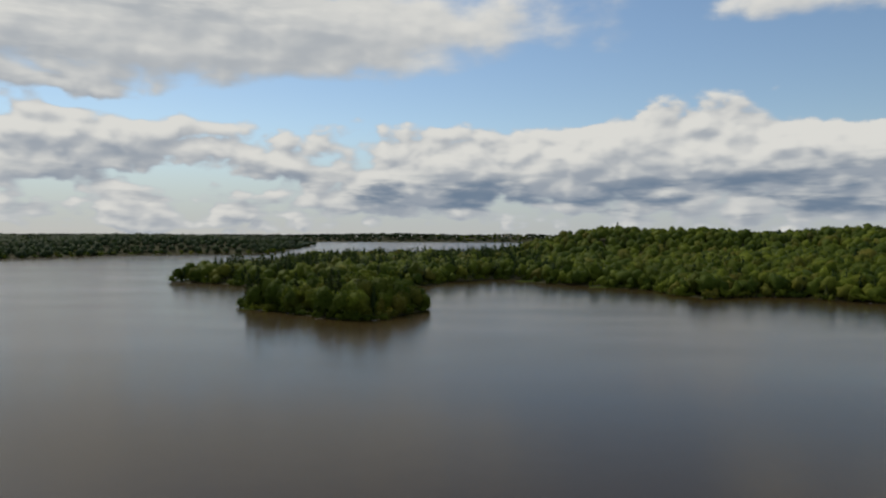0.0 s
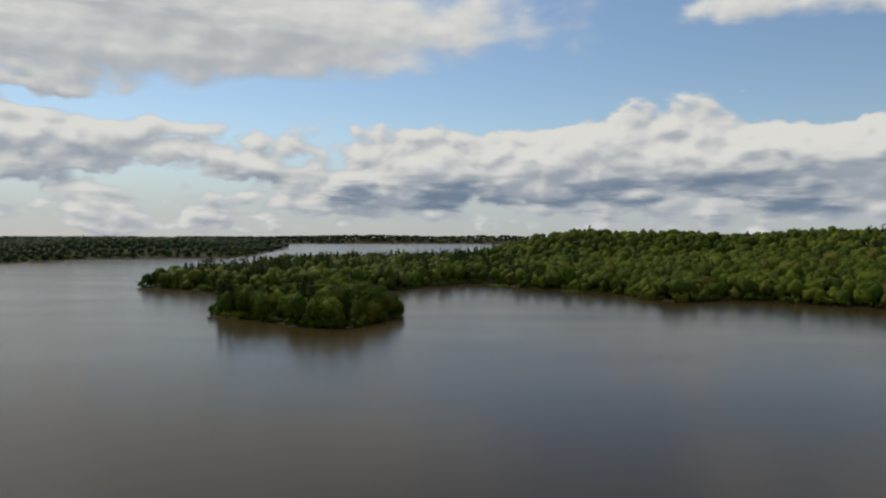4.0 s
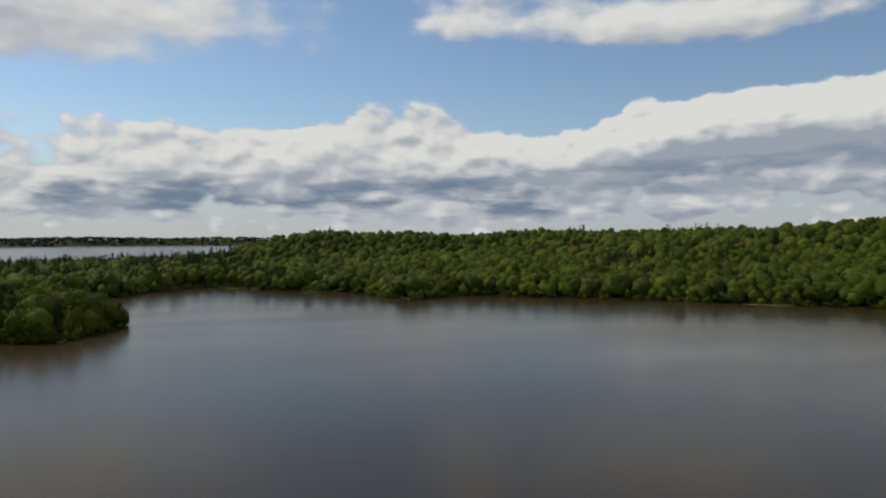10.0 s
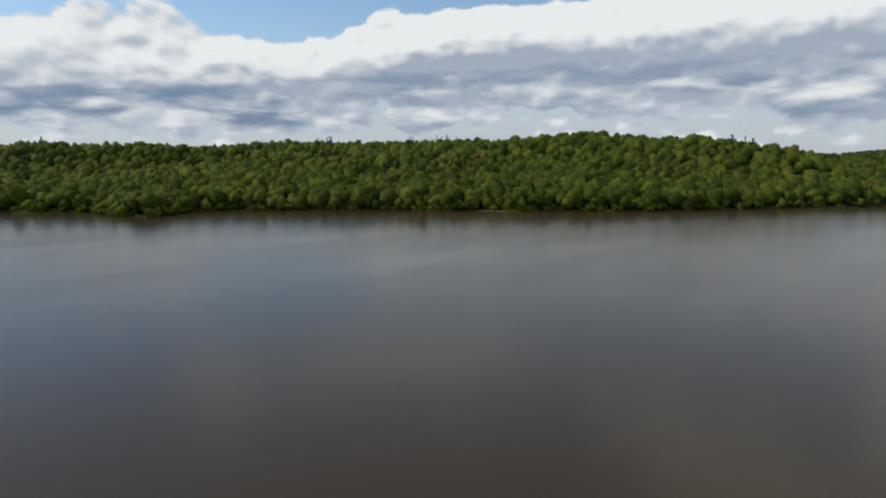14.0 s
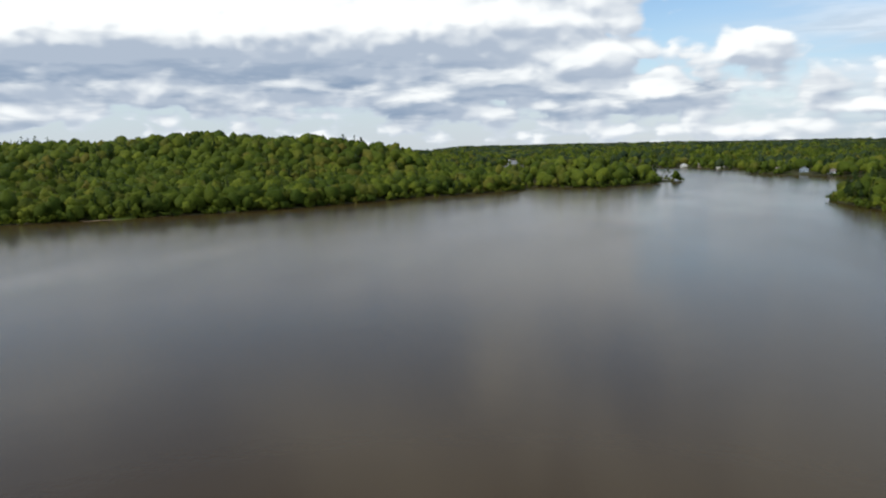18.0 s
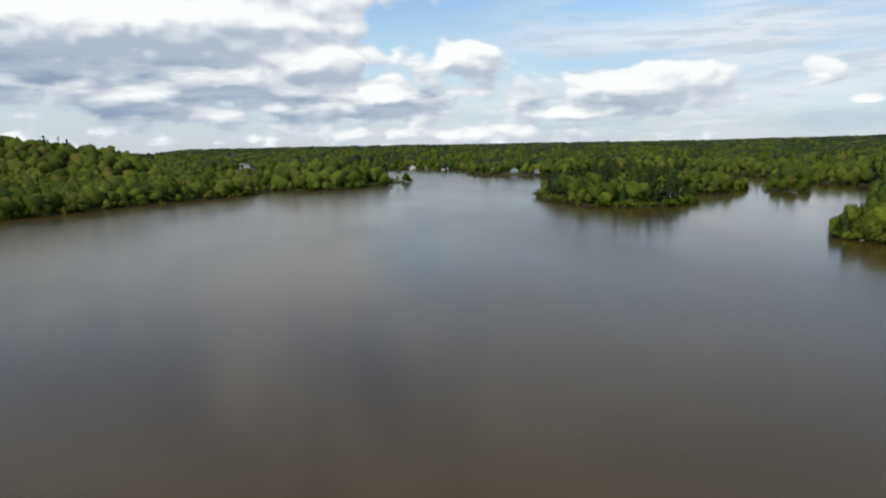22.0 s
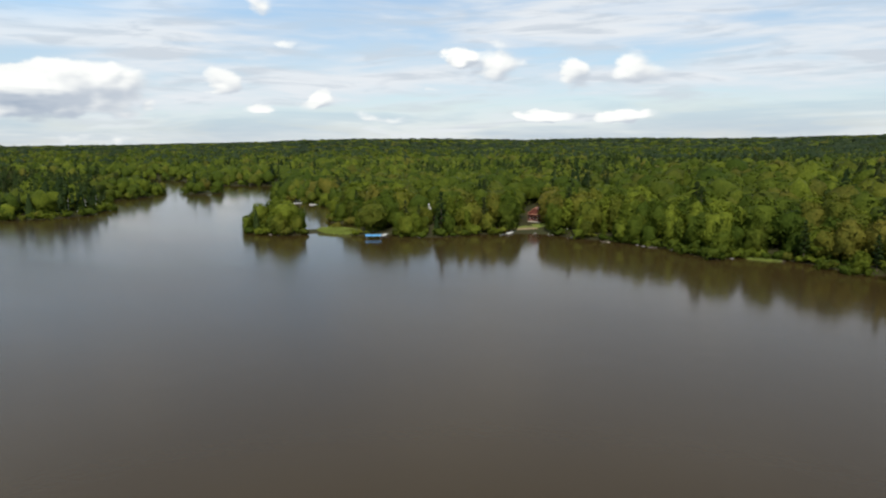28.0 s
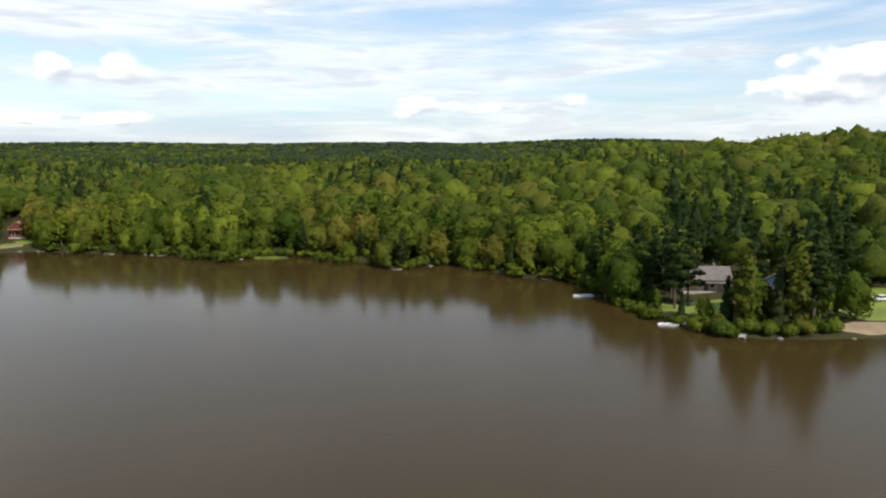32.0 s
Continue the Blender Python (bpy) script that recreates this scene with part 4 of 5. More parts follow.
def polar(r0, r1, step, wide, width_rate):
    """Jittered places in rings, more loosely set farther off."""
    xs, ys, r = [], [], r0
    while r < r1:
        w = wide + width_rate * (r - r0)
        n = int(radians(256) * r / w)
        a = np.radians(-36) + (np.arange(n) + RNG.uniform(-0.45, 0.45, n)) * (radians(256) / n)
        q = r + RNG.uniform(-0.5, 0.5, n) * step * (r / r0)
        xs.append(np.sin(a) * q)
        ys.append(np.cos(a) * q)
        r += step * (r / r0)
    return np.concatenate(xs), np.concatenate(ys)


def sizes(n, s, low, reach):
    """Most trees are middling, some small, a few much larger; those at the water are lower."""
    return np.clip(low + s / reach, low, 1.0) * RNG.choice([0.8, 0.9, 0.96, 1.03, 1.14], n) * RNG.uniform(0.94, 1.08, n)


x, y, z, s = rest
split_woods("woods", "dense leafy woods behind the near shore", x, y, z, sizes(len(x), s, 0.8, 60),
            low_models("broad", 10, 150, 1.2, 300, 20, 2, 0.91), low_models("needle", 6, 150, 1.0, 340, 13, 1), 0.8)
for r0, r1, step, name, models in ((432, 660, 6.5, "shore_woods", (low_models("broad", 10, 30, 1.4, 400, 15, 2, 0.98), low_models("needle", 6, 50, 1.4, 440, 10, 1))),
                                   (660, 1000, 11.8, "slope_woods", (low_models("broad", 8, 0, 2.6, 600, 16, 2, 1.0), low_models("needle", 6, 20, 2.0, 640, 8, 1)))):
    x, y = polar(r0, r1, step, 7.1 if r0 < 500 else 9.3, 0.004)
    s = inland(x, y)
    ok = (s > 0.2) & ~open_ground(x, y)
    x, y, s = x[ok], y[ok], s[ok]
    split_woods(name, "dense leafy woods on the far lakeshore hills", x, y, height(x, y, s) - 1.0, sizes(len(x), s, 0.5, 18), *models, 1.0)
# The far stands mix in the needle colour that carries the painted haze.
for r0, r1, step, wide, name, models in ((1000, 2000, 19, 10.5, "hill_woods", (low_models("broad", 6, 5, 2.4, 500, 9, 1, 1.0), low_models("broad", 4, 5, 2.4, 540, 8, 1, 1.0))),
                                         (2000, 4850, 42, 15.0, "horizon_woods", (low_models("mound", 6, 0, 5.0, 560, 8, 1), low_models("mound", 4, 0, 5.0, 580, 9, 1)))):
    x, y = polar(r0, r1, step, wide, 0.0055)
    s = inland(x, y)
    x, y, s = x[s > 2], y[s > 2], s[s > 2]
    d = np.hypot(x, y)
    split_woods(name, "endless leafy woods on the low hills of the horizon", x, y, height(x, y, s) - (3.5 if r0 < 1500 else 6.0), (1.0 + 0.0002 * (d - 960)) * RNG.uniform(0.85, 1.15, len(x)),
                *models, 0.4 if r0 < 1500 else 0.0, HAZY_NEEDLE)


def shore_brush():
    """Low growth hanging over the water along all shores."""
    xs, ys = [], []
    for r0, r1, st in ((130, 460, 2.4), (460, 1700, 4.0)):
        x, y = polar(r0, r1, st, 2.6 if r0 < 400 else 4.0, 0.004)
        s = inland(x, y)
        ok = (s > -0.9) & (s < 9.0) & ~open_ground(x, y) & (RNG.uniform(0, 1, len(x)) < np.where(s < 2.4, 0.8, 0.25))
        xs.append(x[ok])
        ys.append(y[ok])
    x, y = np.concatenate(xs), np.concatenate(ys)
    grow_woods("shore_brush", "low green brush overhanging the water's edge", x, y, np.maximum(height(x, y), 0.0) - 0.25,
               RNG.uniform(0.55, 1.25, len(x)) * (1 + 0.025 * np.maximum(inland(x, y), 0)) * (1 + np.hypot(x, y) / 1500), low_models("brush", 7, 46, 0.8, 700, 3, 1), BROAD_WOOD)


shore_brush()

# ---- things on the shores ----
RED_WALL = plain_material("red_brown_boards", (0.16, 0.045, 0.03), 0.7, grain=0.3)
RED_ROOF = plain_material("terracotta_shingles", (0.42, 0.20, 0.13), 0.85, grain=0.25)
GREY_ROOF = plain_material("grey_shingles", (0.17, 0.145, 0.13), 0.85, grain=0.25)
TAN_WALL = plain_material("tan_boards", (0.42, 0.34, 0.26), 0.75, grain=0.2)
BLUE_WALL = plain_material("grey_blue_boards", (0.30, 0.36, 0.42), 0.75, grain=0.2)
WHITE = plain_material("white_paint", (0.80, 0.79, 0.76), 0.45, grain=0.08)
DARK = plain_material("dark_trim", (0.035, 0.033, 0.032), 0.6, grain=0.2)
BLUE = plain_material("blue_canvas", (0.14, 0.42, 0.72), 0.6, grain=0.12)
METAL = plain_material("galvanised_metal", (0.55, 0.56, 0.58), 0.35, 0.8, grain=0.15)
PLANK = plain_material("weathered_planks", (0.45, 0.41, 0.35), 0.85, grain=0.3)
PALE_PLANK = plain_material("pale_planks", (0.70, 0.68, 0.62), 0.8, grain=0.15)
GLASS, _t, _b = material("window_glass", 0.05)
_b.inputs["Base Color"].default_value = (0.02, 0.025, 0.03, 1)
DRIFT = plain_material("driftwood", (0.30, 0.26, 0.21), 0.9, grain=0.4)
RUBBER = plain_material("rubber", (0.02, 0.02, 0.02), 0.8)


def facing(x, y, z, turn=0.0):
    """A pose whose front (-y) looks at the middle of the lake, turned by some degrees."""
    return pose(x, y, z, 0, 0, math.degrees(math.atan2(-x, y)) + turn)


def cabin(x, y, w, dp, eave, rise, wall_mat, roof_mat, label, turn=0.0, gable=False, porch=0.0, chimney=True, group=""):
    """A lake house: walls, pitched roof with overhang, door, windows, chimney and perhaps a porch."""
    house = empty("lake_house", facing(x, y, spot(x, y), turn), label, "house", group)
    a, b = (w / 2, dp / 2)
    bm = boxes((-a, a, -b, b, -1.2, eave))
    along_x = not gable
    span, length = (b, a) if along_x else (a, b)
    tri = [(-span, eave), (span, eave), (0, eave + rise)]

    def at(s, l, z):
        return (l, s, z) if along_x else (s, l, z)
    ends = [[bm.verts.new(at(s, l, z)) for s, z in tri] for l in (-length + 0.004, length - 0.004)]
    for e in ends:
        bm.faces.new(e)
    bmesh.ops.recalc_face_normals(bm, faces=bm.faces)
    part("wall", bm, wall_mat, house)
    for side in (-1, 1):
        bm = bmesh.new()
        over, thick = 0.5, 0.16
        drop = rise / span * over
        lo, hi = (side * (span + over), eave - drop), (0.0, eave + rise)
        vs = [bm.verts.new(at(s, l, z + t)) for t in (0.03, 0.03 + thick) for l in (-length - 0.45, length + 0.45) for s, z in (lo, hi)]
        for f in ((0, 1, 3, 2), (4, 6, 7, 5), (0, 4, 5, 1), (2, 3, 7, 6), (0, 2, 6, 4), (1, 5, 7, 3)):
            bm.faces.new([vs[k] for k in f])
        bmesh.ops.recalc_face_normals(bm, faces=bm.faces)
        part("roof", bm, roof_mat, house)
    door = part("door", boxes((-0.5, 0.5, -b - 0.06, -b + 0.02, 0.05, 2.1)), DARK, house, "dark entrance door")
    part("door_handle", boxes((0.34, 0.4, -b - 0.12, -b - 0.06, 0.95, 1.1)), METAL, door)
    count = max(2, int(w / 3.2))
    for k in range(count):
        cx = -a + (k + 0.5) * w / count
        if abs(cx) < 1.1:
            continue
        win = part("window", boxes((cx - 0.7, cx + 0.7, -b - 0.07, -b - 0.012, 0.85, 0.95), (cx - 0.7, cx + 0.7, -b - 0.07, -b - 0.012, 1.95, 2.05),
                                   (cx - 0.7, cx - 0.6, -b - 0.07, -b - 0.012, 0.95, 1.95), (cx + 0.6, cx + 0.7, -b - 0.07, -b - 0.012, 0.95, 1.95)), WHITE, house)
        part("pane", boxes((cx - 0.6, cx + 0.6, -b - 0.035, -b - 0.008, 0.95, 1.95)), GLASS, win)
    if chimney:
        c = at(span * 0.3, length * 0.45, 0)
        part("chimney", boxes((c[0] - 0.35, c[0] + 0.35, c[1] - 0.35, c[1] + 0.35, eave, eave + rise + 0.8), bevel=0.03), STONE, house)
    if porch:
        part("porch_deck", boxes((-a, a, -b - porch, -b - 0.01, -0.6, 0.02)), PLANK, house)
        bm = boxes((-a - 0.2, a + 0.2, -b - porch - 0.3, -b - 0.01, eave - 0.75, eave - 0.6))
        part("porch_roof", bm, roof_mat, house)
        for k in range(4):
            px = -a + 0.15 + k * (w - 0.3) / 3
            part("porch_post", boxes((px - 0.08, px + 0.08, -b - porch + 0.05, -b - porch + 0.21, 0.02, eave - 0.75)), wall_mat, house)
    return house


def dock(x, y, length, width, turn, mat, label):
    """A plank jetty on posts: it starts at x, y and runs along its own +y."""
    d = empty("dock", pose(x, y, 0, 0, 0, turn), label, "dock")
    part("side_beam", boxes((-width / 2, -width / 2 + 0.08, 0, length, 0.28, 0.44)), mat, d)
    part("side_beam", boxes((width / 2 - 0.08, width / 2, 0, length, 0.28, 0.44)), mat, d)
    n = int(length / 0.6)
    me = None
    for k in range(n):
        if me is None:
            bm = boxes((-width / 2 - 0.04, width / 2 + 0.04, 0.02, 0.57, 0.445, 0.50))
            me = part("plank", bm, mat, d)
        else:
            p = new("plank", me.data)
            p.parent = d
            p.location = (0, k * 0.6, 0)
    for k in range(max(2, int(length / 2.8))):
        for sx in (-1, 1):
            bm = bmesh.new()
            bmesh.ops.create_cone(bm, segments=8, radius1=0.07, radius2=0.07, depth=2.6, cap_ends=True,
                                  matrix=Matrix.Translation((sx * (width / 2 + 0.12), 0.3 + k * 2.8, -0.45)))
            part("post", bm, METAL, d)
    return d


def hull(bm, length, beam, depth, z0=-0.12):
    """A boat's hull with a raked bow along +x and an open inside."""
    rings = []
    for k in range(9):
        u = k / 8
        w = beam / 2 * (1 - max(0, (u - 0.45) / 0.55) ** 2.2 * 0.96)
        x = (u - 0.5) * length
        top = z0 + depth * (1 + 0.25 * u * u)
        low = z0 + depth * 0.55 * max(0, u - 0.6) ** 1.5
        rings.append([bm.verts.new(p) for p in ((x, -w, top), (x - 0.1 * u, -w * 0.8, low), (x - 0.1 * u, w * 0.8, low), (x, w, top),
                                                  (x - 0.05, w * 0.86, top - 0.03), (x - 0.12, w * 0.7, low + 0.16), (x - 0.12, -w * 0.7, low + 0.16), (x - 0.05, -w * 0.86, top - 0.03))])
    for r, q in zip(rings, rings[1:]):
        for k in range(8):
            bm.faces.new((r[k], q[k], q[(k + 1) % 8], r[(k + 1) % 8]))
    bm.faces.new(rings[0])
    bm.faces.new(rings[-1][::-1])
    bmesh.ops.recalc_face_normals(bm, faces=bm.faces)
    return bm


def motorboat(x, y, turn, length, label):
    b = empty("motor_boat", pose(x, y, 0.0, 0, 0, turn), label, "boat")
    part("hull", hull(bmesh.new(), length, 1.75, 0.52), WHITE, b)
    part("floor_boards", boxes((-length * 0.42, length * 0.2, -0.55, 0.55, 0.1, 0.14)), PLANK, b)
    for k in (-0.22, 0.05):
        part("bench", boxes((k * length - 0.2, k * length + 0.2, -0.6, 0.6, 0.16, 0.34), bevel=0.03), PLANK, b)
    part("windscreen", boxes((length * 0.16, length * 0.16 + 0.05, -0.5, 0.5, 0.4, 0.72), bevel=0.01), GLASS, b)
    motor = part("outboard_motor", boxes((-length / 2 - 0.4, -length / 2 - 0.02, -0.18, 0.18, 0.3, 0.8), bevel=0.06), DARK, b, "black outboard motor")
    part("motor_leg", boxes((-length / 2 - 0.3, -length / 2 - 0.15, -0.07, 0.07, -0.5, 0.35)), METAL, motor)
    return b


def pontoon_boat(x, y, turn, label, canopy):
    b = empty("pontoon_boat", pose(x, y, 0.0, 0, 0, turn), label, "boat")
    for sy in (-0.85, 0.85):
        bm = bmesh.new()
        bmesh.ops.create_cone(bm, segments=12, radius1=0.3, radius2=0.3, depth=6.2, cap_ends=True, matrix=pose(0, sy, 0.02, 0, 90, 0))
        part("float", bm, METAL, b)
    part("deck", boxes((-3.1, 3.1, -1.2, 1.2, 0.34, 0.42)), PALE_PLANK, b)
    for r in ((-3.0, 3.0, -1.2, -1.14, 0.42, 1.0), (-3.0, 3.0, 1.14, 1.2, 0.42, 1.0), (2.94, 3.0, -1.14, 1.14, 0.42, 1.0)):
        part("side_panel", boxes(r), DARK, b)
    part("seat", boxes((-2.7, -1.2, -1.05, -0.45, 0.42, 0.85), bevel=0.05), WHITE, b)
    part("console", boxes((-0.6, 0.0, 0.3, 0.95, 0.42, 1.2), bevel=0.05), DARK, b)
    if canopy:
        part("canopy", boxes((-1.8, 1.2, -1.15, 1.15, 2.1, 2.2), bevel=0.04), canopy, b)
        for px in (-1.7, 1.1):
            for sy in (-1.1, 1.1):
                part("canopy_post", boxes((px - 0.03, px + 0.03, sy - 0.03, sy + 0.03, 0.42, 2.1)), METAL, b)
    return b


def boat_lift(x, y, turn):
    """A boat lift under an arched canvas canopy."""
    b = empty("boat_lift", pose(x, y, 0.0, 0, 0, turn), "boat lift with arched bright blue canvas canopy beside a dock", "boat lift")
    bm = bmesh.new()
    grid = [[bm.verts.new((u, 1.55 * math.sin(v), 1.45 + 0.6 * math.cos(v) - 0.15)) for v in np.linspace(-1.5, 1.5, 9)] for u in (-3.5, -3.4, 3.4, 3.5)]
    for r, q in zip(grid, grid[1:]):
        for k in range(8):
            bm.faces.new((r[k], q[k], q[k + 1], r[k + 1]))
    bmesh.ops.solidify(bm, geom=bm.faces[:], thickness=0.06)
    part("canopy", bm, BLUE, b, "bright blue arched canvas")
    for px in (-3.0, 3.0):
        for sy in (-1.5, 1.5):
            part("post", boxes((px - 0.05, px + 0.05, sy - 0.05, sy + 0.05, -1.2, 1.45)), METAL, b)
        part("cross_beam", boxes((px - 0.06, px + 0.06, -1.5, 1.5, 0.1, 0.22)), METAL, b)
    part("valance", boxes((-3.5, 3.5, -1.62, -1.57, 1.05, 1.42)), BLUE, b)
    part("valance", boxes((-3.5, 3.5, 1.57, 1.62, 1.05, 1.42)), BLUE, b)
    return b


def rock(x, y, z, size, k):
    rng = np.random.default_rng(k)
    bm = bmesh.new()
    bmesh.ops.create_icosphere(bm, subdivisions=2, radius=size)
    for v in bm.verts:
        v.co *= 1 + 0.22 * noise.noise(v.co * (1.6 / size) + Vector((k, 0, 0)))
        v.co.z *= 0.6
    ob = new("shore_rock", bpy.data.meshes.new("shore_rock"))
    bm.to_mesh(ob.data)
    bm.free()
    ob.data.materials.append(STONE)
    ob.matrix_basis = pose(x, y, z, 0, 0, rng.uniform(0, 360))
    return tagged(ob, "pale grey boulder half in the water", "rock", "boulders along the shore")


def log(x, y, turn, length, lean=0.0):
    v, f = tube((0, 0, 0), (length, 0.2, 0.25 + lean), 0.19, 0.08, 8)
    v2, f2 = tube((length * 0.6, 0.1, 0.2), (length * 0.8, 0.9, 0.7 + lean), 0.07, 0.03, 6)
    ob = mesh_object("driftwood_log", *join([(v, f), (v2, f2)]), DRIFT)
    ob.matrix_basis = pose(x, y, 0.05, 0, 0, turn)
    return tagged(ob, "bleached fallen log lying at the water's edge", "log", "fallen logs")


def bare_birch(x, y, H, lean):
    rng = np.random.default_rng(int(x))
    root = empty("bare_birch", pose(x, y, spot(x, y), lean, lean * 0.5, 0), "dead white birch trunk standing at the island's edge", "tree", "dead birches")
    mesh_object("trunk", *join([tube((0, 0, -0.5), (0.1, 0, H * 0.6), 0.26, 0.17, 8), tube((0.1, 0, H * 0.6), (0, 0.1, H), 0.17, 0.05, 8)]), BIRCH, root)
    for k in range(4):
        z, a = H * (0.5 + 0.12 * k), rng.uniform(0, 6.28)
        mesh_object("limb", *tube((0, 0, z), (math.cos(a) * 1.6, math.sin(a) * 1.6, z + 1.1), 0.07, 0.02, 6), BIRCH, root)
    return root


def grass_patch(x, y, rx, ry, n, tall, label, mat, seed):
    """Blades standing in a loose oval."""
    rng = np.random.default_rng(seed)
    a, r = rng.uniform(0, 2 * np.pi, n), np.sqrt(rng.uniform(0, 1, n))
    px, py = x + np.cos(a) * r * rx, y + np.sin(a) * r * ry
    pz = np.maximum(height(px, py), -0.15)
    t = rng.uniform(0, np.pi, n)
    w, h = rng.uniform(0.25, 0.5, n), tall * rng.uniform(0.5, 1.2, n)
    tip = rng.normal(0, 0.25, (n, 2)) * h[:, None]
    v = np.stack([np.stack([px - np.cos(t) * w, py - np.sin(t) * w, pz - 0.05], -1), np.stack([px + np.cos(t) * w, py + np.sin(t) * w, pz - 0.05], -1),
                  np.stack([px + tip[:, 0], py + tip[:, 1], pz + h], -1)], 1).reshape(-1, 3)
    ob = mesh_object("shore_grass", v, np.arange(3 * n).reshape(-1, 3), mat, None, True)
    return tagged(ob, label, "grass", kind="stuff")


def patch(name, x, y, rx, ry, mat, label, lift=0.06, turn=0.0):
    """Open ground laid over the soil: a lawn or a strip of sand with a ragged edge."""
    c, s = math.cos(radians(turn)), math.sin(radians(turn))
    vs, fs, n, rings = [], [], 40, 7
    for q in range(rings + 1):
        for k in range(n):
            a = k * 2 * math.pi / n
            r = q / rings * (1 + 0.12 * math.sin(3 * a + x) + 0.07 * math.sin(7 * a + y))
            u, w = math.cos(a) * rx * r, math.sin(a) * ry * r
            vs.append((x + u * c - w * s, y + u * s + w * c))
    p = np.array(vs)
    z = np.maximum(height(p[:, 0], p[:, 1]), -0.02) + lift
    fs = [(q * n + k, (q + 1) * n + k, (q + 1) * n + (k + 1) % n, q * n + (k + 1) % n) for q in range(rings) for k in range(n)]
    ob = mesh_object(name, np.column_stack([p, z]), fs, mat)
    return tagged(ob, label, name.replace("_", " "), kind="structure")


def parked_car(x, y, turn):
    car = empty("parked_car", pose(x, y, spot(x, y) + 0.08, 0, 0, turn), "white car parked on the lawn behind the beach", "car")
    part("body", boxes((-2.2, 2.2, -0.88, 0.88, 0.3, 0.85), bevel=0.12), WHITE, car)
    part("cabin", boxes((-1.3, 1.0, -0.78, 0.78, 0.86, 1.42), bevel=0.16), GLASS, car, "dark glass cabin")
    part("roof", boxes((-1.05, 0.75, -0.7, 0.7, 1.425, 1.47), bevel=0.02), WHITE, car)
    for px in (-1.35, 1.35):
        for sy in (-0.82, 0.82):
            bm = bmesh.new()
            bmesh.ops.create_cone(bm, segments=16, radius1=0.33, radius2=0.33, depth=0.22, cap_ends=True, matrix=pose(px, sy, 0.33, 90, 0, 0))
            part("wheel", bm, RUBBER, car)
    return car


# the south shore, from the islet round to the headland
cabin(178, -297, 6.6, 9.5, 4.0, 2.4, RED_WALL, RED_ROOF, "red-brown gabled lake house with terracotta roof and dark porch", turn=-22, gable=True, porch=1.6)
patch("lawn_path", 173, -283, 4.0, 10, GRASS, "sunny yellow-green lawn sloping from the red house to the water", turn=-30)
patch("sand_path", 172.5, -276, 2.4, 7.0, SAND, "worn sandy path down to the dock", 0.12, turn=-30)
dock(175, -271, 12.0, 1.8, 16, PALE_PLANK, "pale plank dock below the red lake house")
motorboat(174.6, -259.5, 106, 4.6, "small white motor boat moored at the pale dock")
boat_lift(214.0, -217.0, 40)
dock(221, -236, 15.0, 1.8, 27, PALE_PLANK, "long white plank dock beside the blue canopy")
cabin(243, -287, 7.5, 5.0, 3.6, 1.9, WHITE, WHITE, "small white cottage half hidden among the trees", chimney=False)
motorboat(364, -312, 50, 5.4, "white motor boat moored in the cove")
pontoon_boat(384, -315, 35, "pontoon boat with dark canopy moored in the cove", DARK)
cabin(-73, -187, 13.0, 8.0, 3.2, 2.8, TAN_WALL, GREY_ROOF, "tan lake house with grey shingled roof behind pines", turn=14, gable=False, porch=2.0)
cabin(-88, -176, 8.0, 7.0, 3.4, 2.6, BLUE_WALL, GREY_ROOF, "grey-blue lake house with grey roof behind pines", turn=-12, gable=True)
motorboat(-40.5, -189.0, 6, 5.6, "white motor boat moored off the wooded shore")
dock(-60.5, -163, 7.0, 3.2, -40, PLANK, "weathered plank dock at the headland")
motorboat(-54.2, -157.5, 172, 4.8, "white open motor boat tied to the dock")
dock(-68.0, -149, 4.0, 1.2, -30, PLANK, "short low plank jetty under the pines")
patch("lawn", -112, -168, 18, 13, GRASS, "mown green lawn behind the beach")
patch("lawn_upper", -109, -206, 9, 8, GRASS, "sunny yellow-green clearing among the trees")
patch("lawn_side", -55, -173, 5.5, 5, GRASS, "sunny yellow-green grass beside the tan house")
patch("lawn_house", -66, -170, 8, 6, GRASS, "green lawn in front of the lake house")
patch("beach", -99, -152, 12, 4.5, SAND, "sandy beach strip at the water", 0.1)
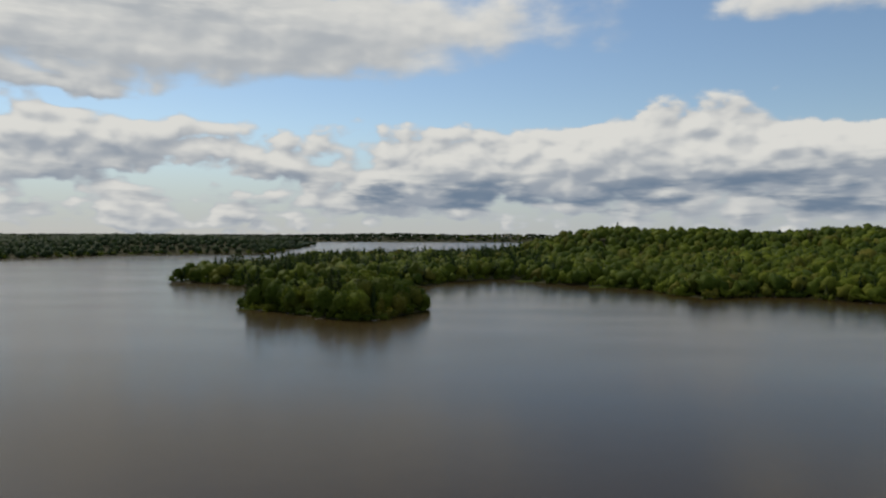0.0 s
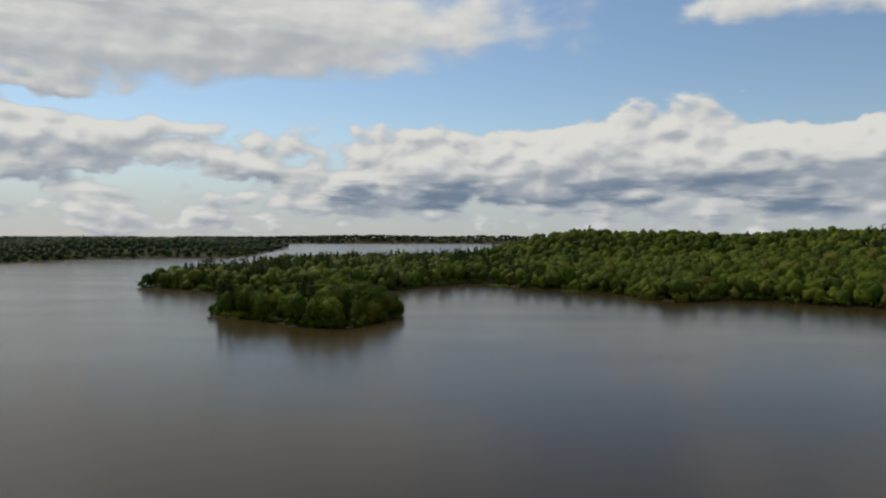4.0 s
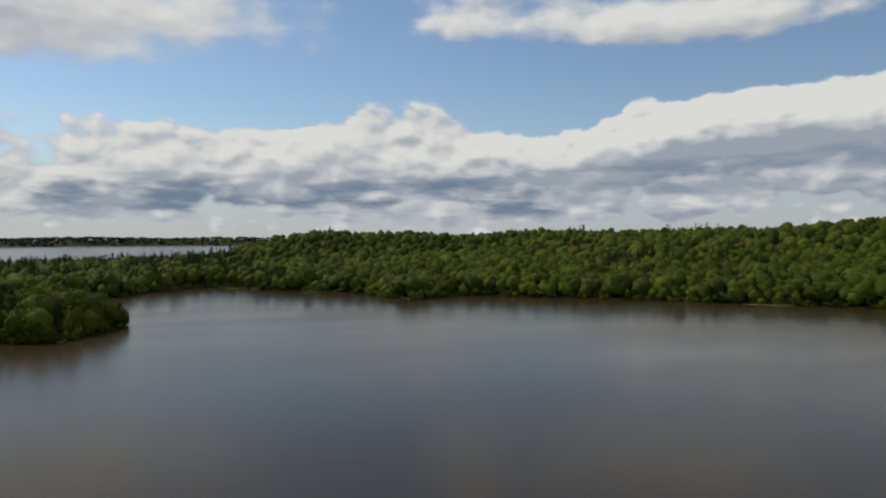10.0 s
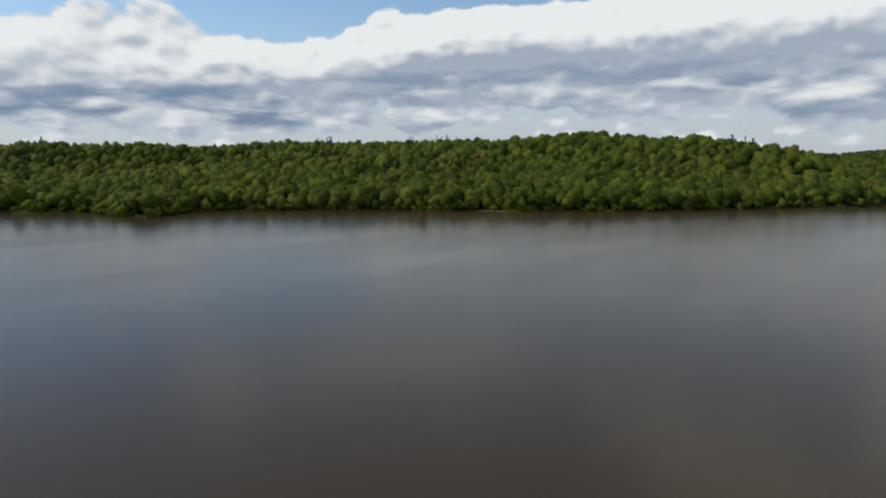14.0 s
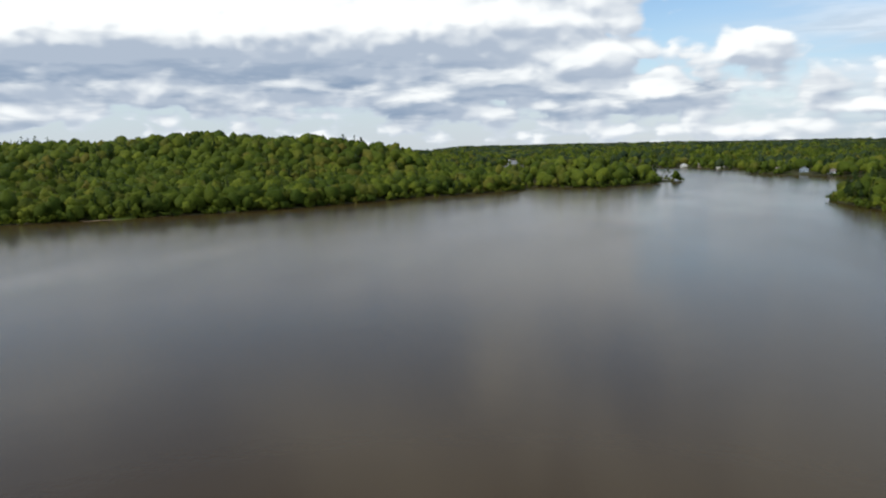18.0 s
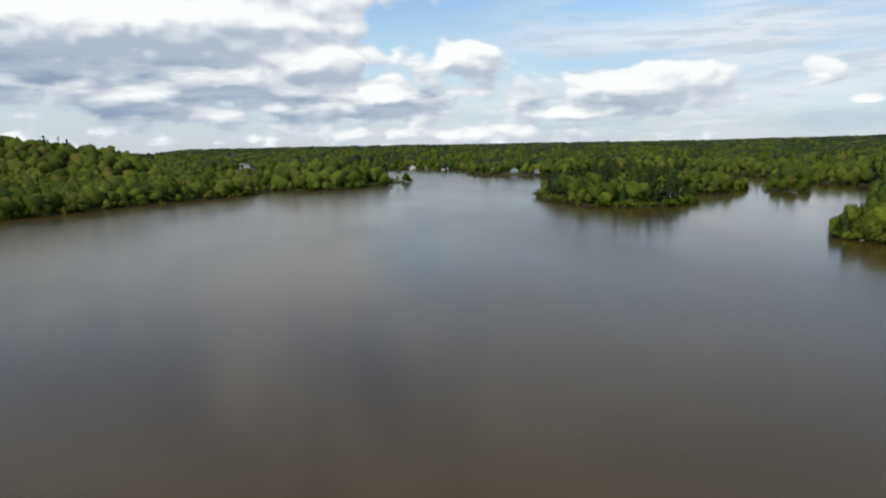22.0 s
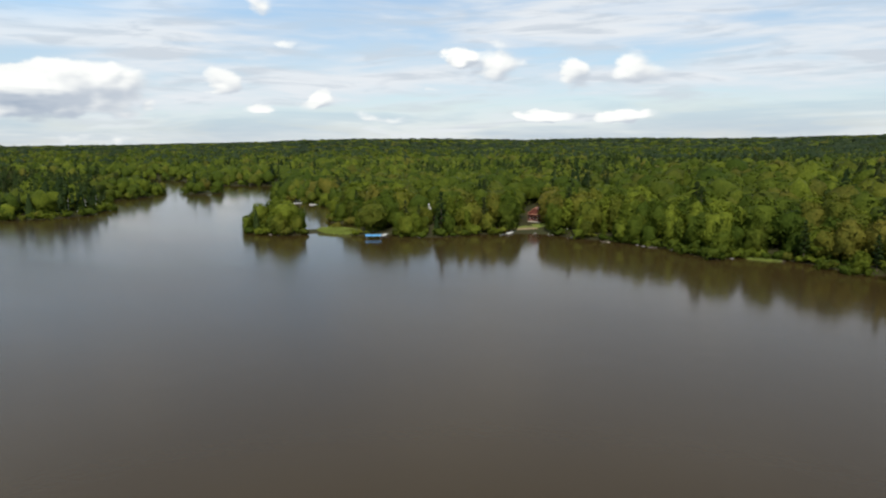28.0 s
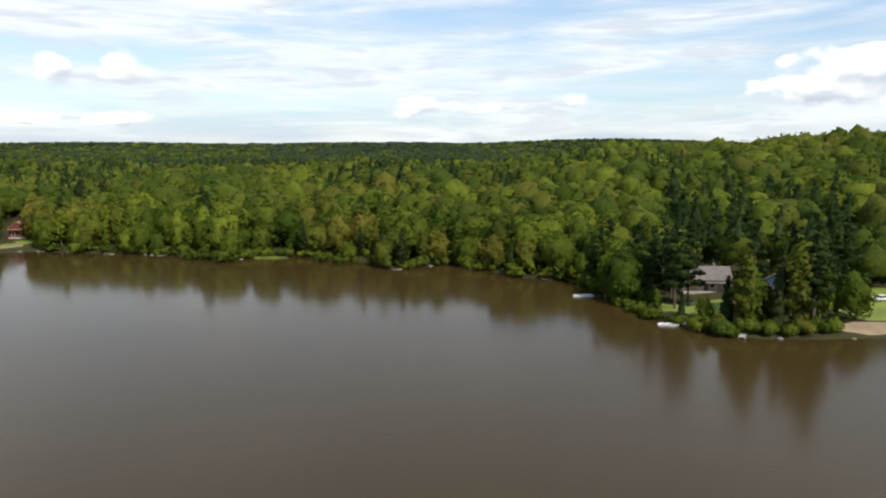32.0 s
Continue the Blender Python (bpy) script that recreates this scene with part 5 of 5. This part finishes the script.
parked_car(-113, -172, 20)
for k, (x, y, w) in enumerate(((1173, -68, 10), (1146, -92, 9), (1114, -116, 11), (936, -166, 9), (922, -190, 10), (890, -212, 8))):
    cabin(x, y, w, 8.0, 3.4, 2.6, (WHITE, TAN_WALL, WHITE, TAN_WALL, BLUE_WALL, WHITE)[k], GREY_ROOF,
          ("white", "tan", "white", "tan", "grey-blue", "white")[k] + " cottage with grey roof on the distant shore", gable=k % 2 == 0, group="cottages on the distant shore")
for x, y, H, lean in ((436, -183, 9, 4), (441, -196, 8, -6), (448, -205, 10, 5), (440, -190, 7, 9)):
    bare_birch(x, y, H, lean)
for k, (x, y, turn, length) in enumerate(((106, -260, 200, 4.5), (60, -256, 160, 5), (-8, -238, 190, 4), (12, -231, 30, 3.5), (124, -264, 10, 4), (-33, -214, 120, 4), (-60, 322 + 3, 30, 5), (-92, 360, 200, 5))):
    log(x, y, turn, length)
for k in range(46):
    a = RNG.uniform(-0.3, 3.75) if k < 40 else RNG.uniform(-0.29, -0.05)
    ux, uy = math.sin(a), math.cos(a)
    r = np.arange(120.0, 520.0, 1.0)
    s = inland(ux * r, uy * r)
    hit = np.flatnonzero(s > -0.4)
    if len(hit):
        q = float(r[hit[0]])
        rock(ux * q, uy * q, 0.0, RNG.uniform(0.35, 0.95), k)
grass_patch(242, -222, 12, 7, 5000, 0.9, "bright green marsh grass joining the islet to the shore", GRASS, 1)
grass_patch(62, -255, 6, 2.5, 900, 0.7, "yellow-green grass at the water's edge", GRASS, 2)
grass_patch(74, 604, 11, 7, 1600, 1.0, "bright grassy tongue at the bay's corner", GRASS, 3)
grass_patch(132, 540, 18, 5, 1600, 1.0, "pale green reeds along the wooded shore", GRASS, 4)
grass_patch(366, 312, 10, 5, 1200, 0.9, "yellow-green grass on the low bank", GRASS, 5)
grass_patch(-100, 366, 7, 4, 800, 0.8, "low grass at the island's tip", GRASS, 6)
patch("sand_bank", 358, 318, 14, 2.2, SAND, "pale sandy bank below the trees", 0.1, -45)
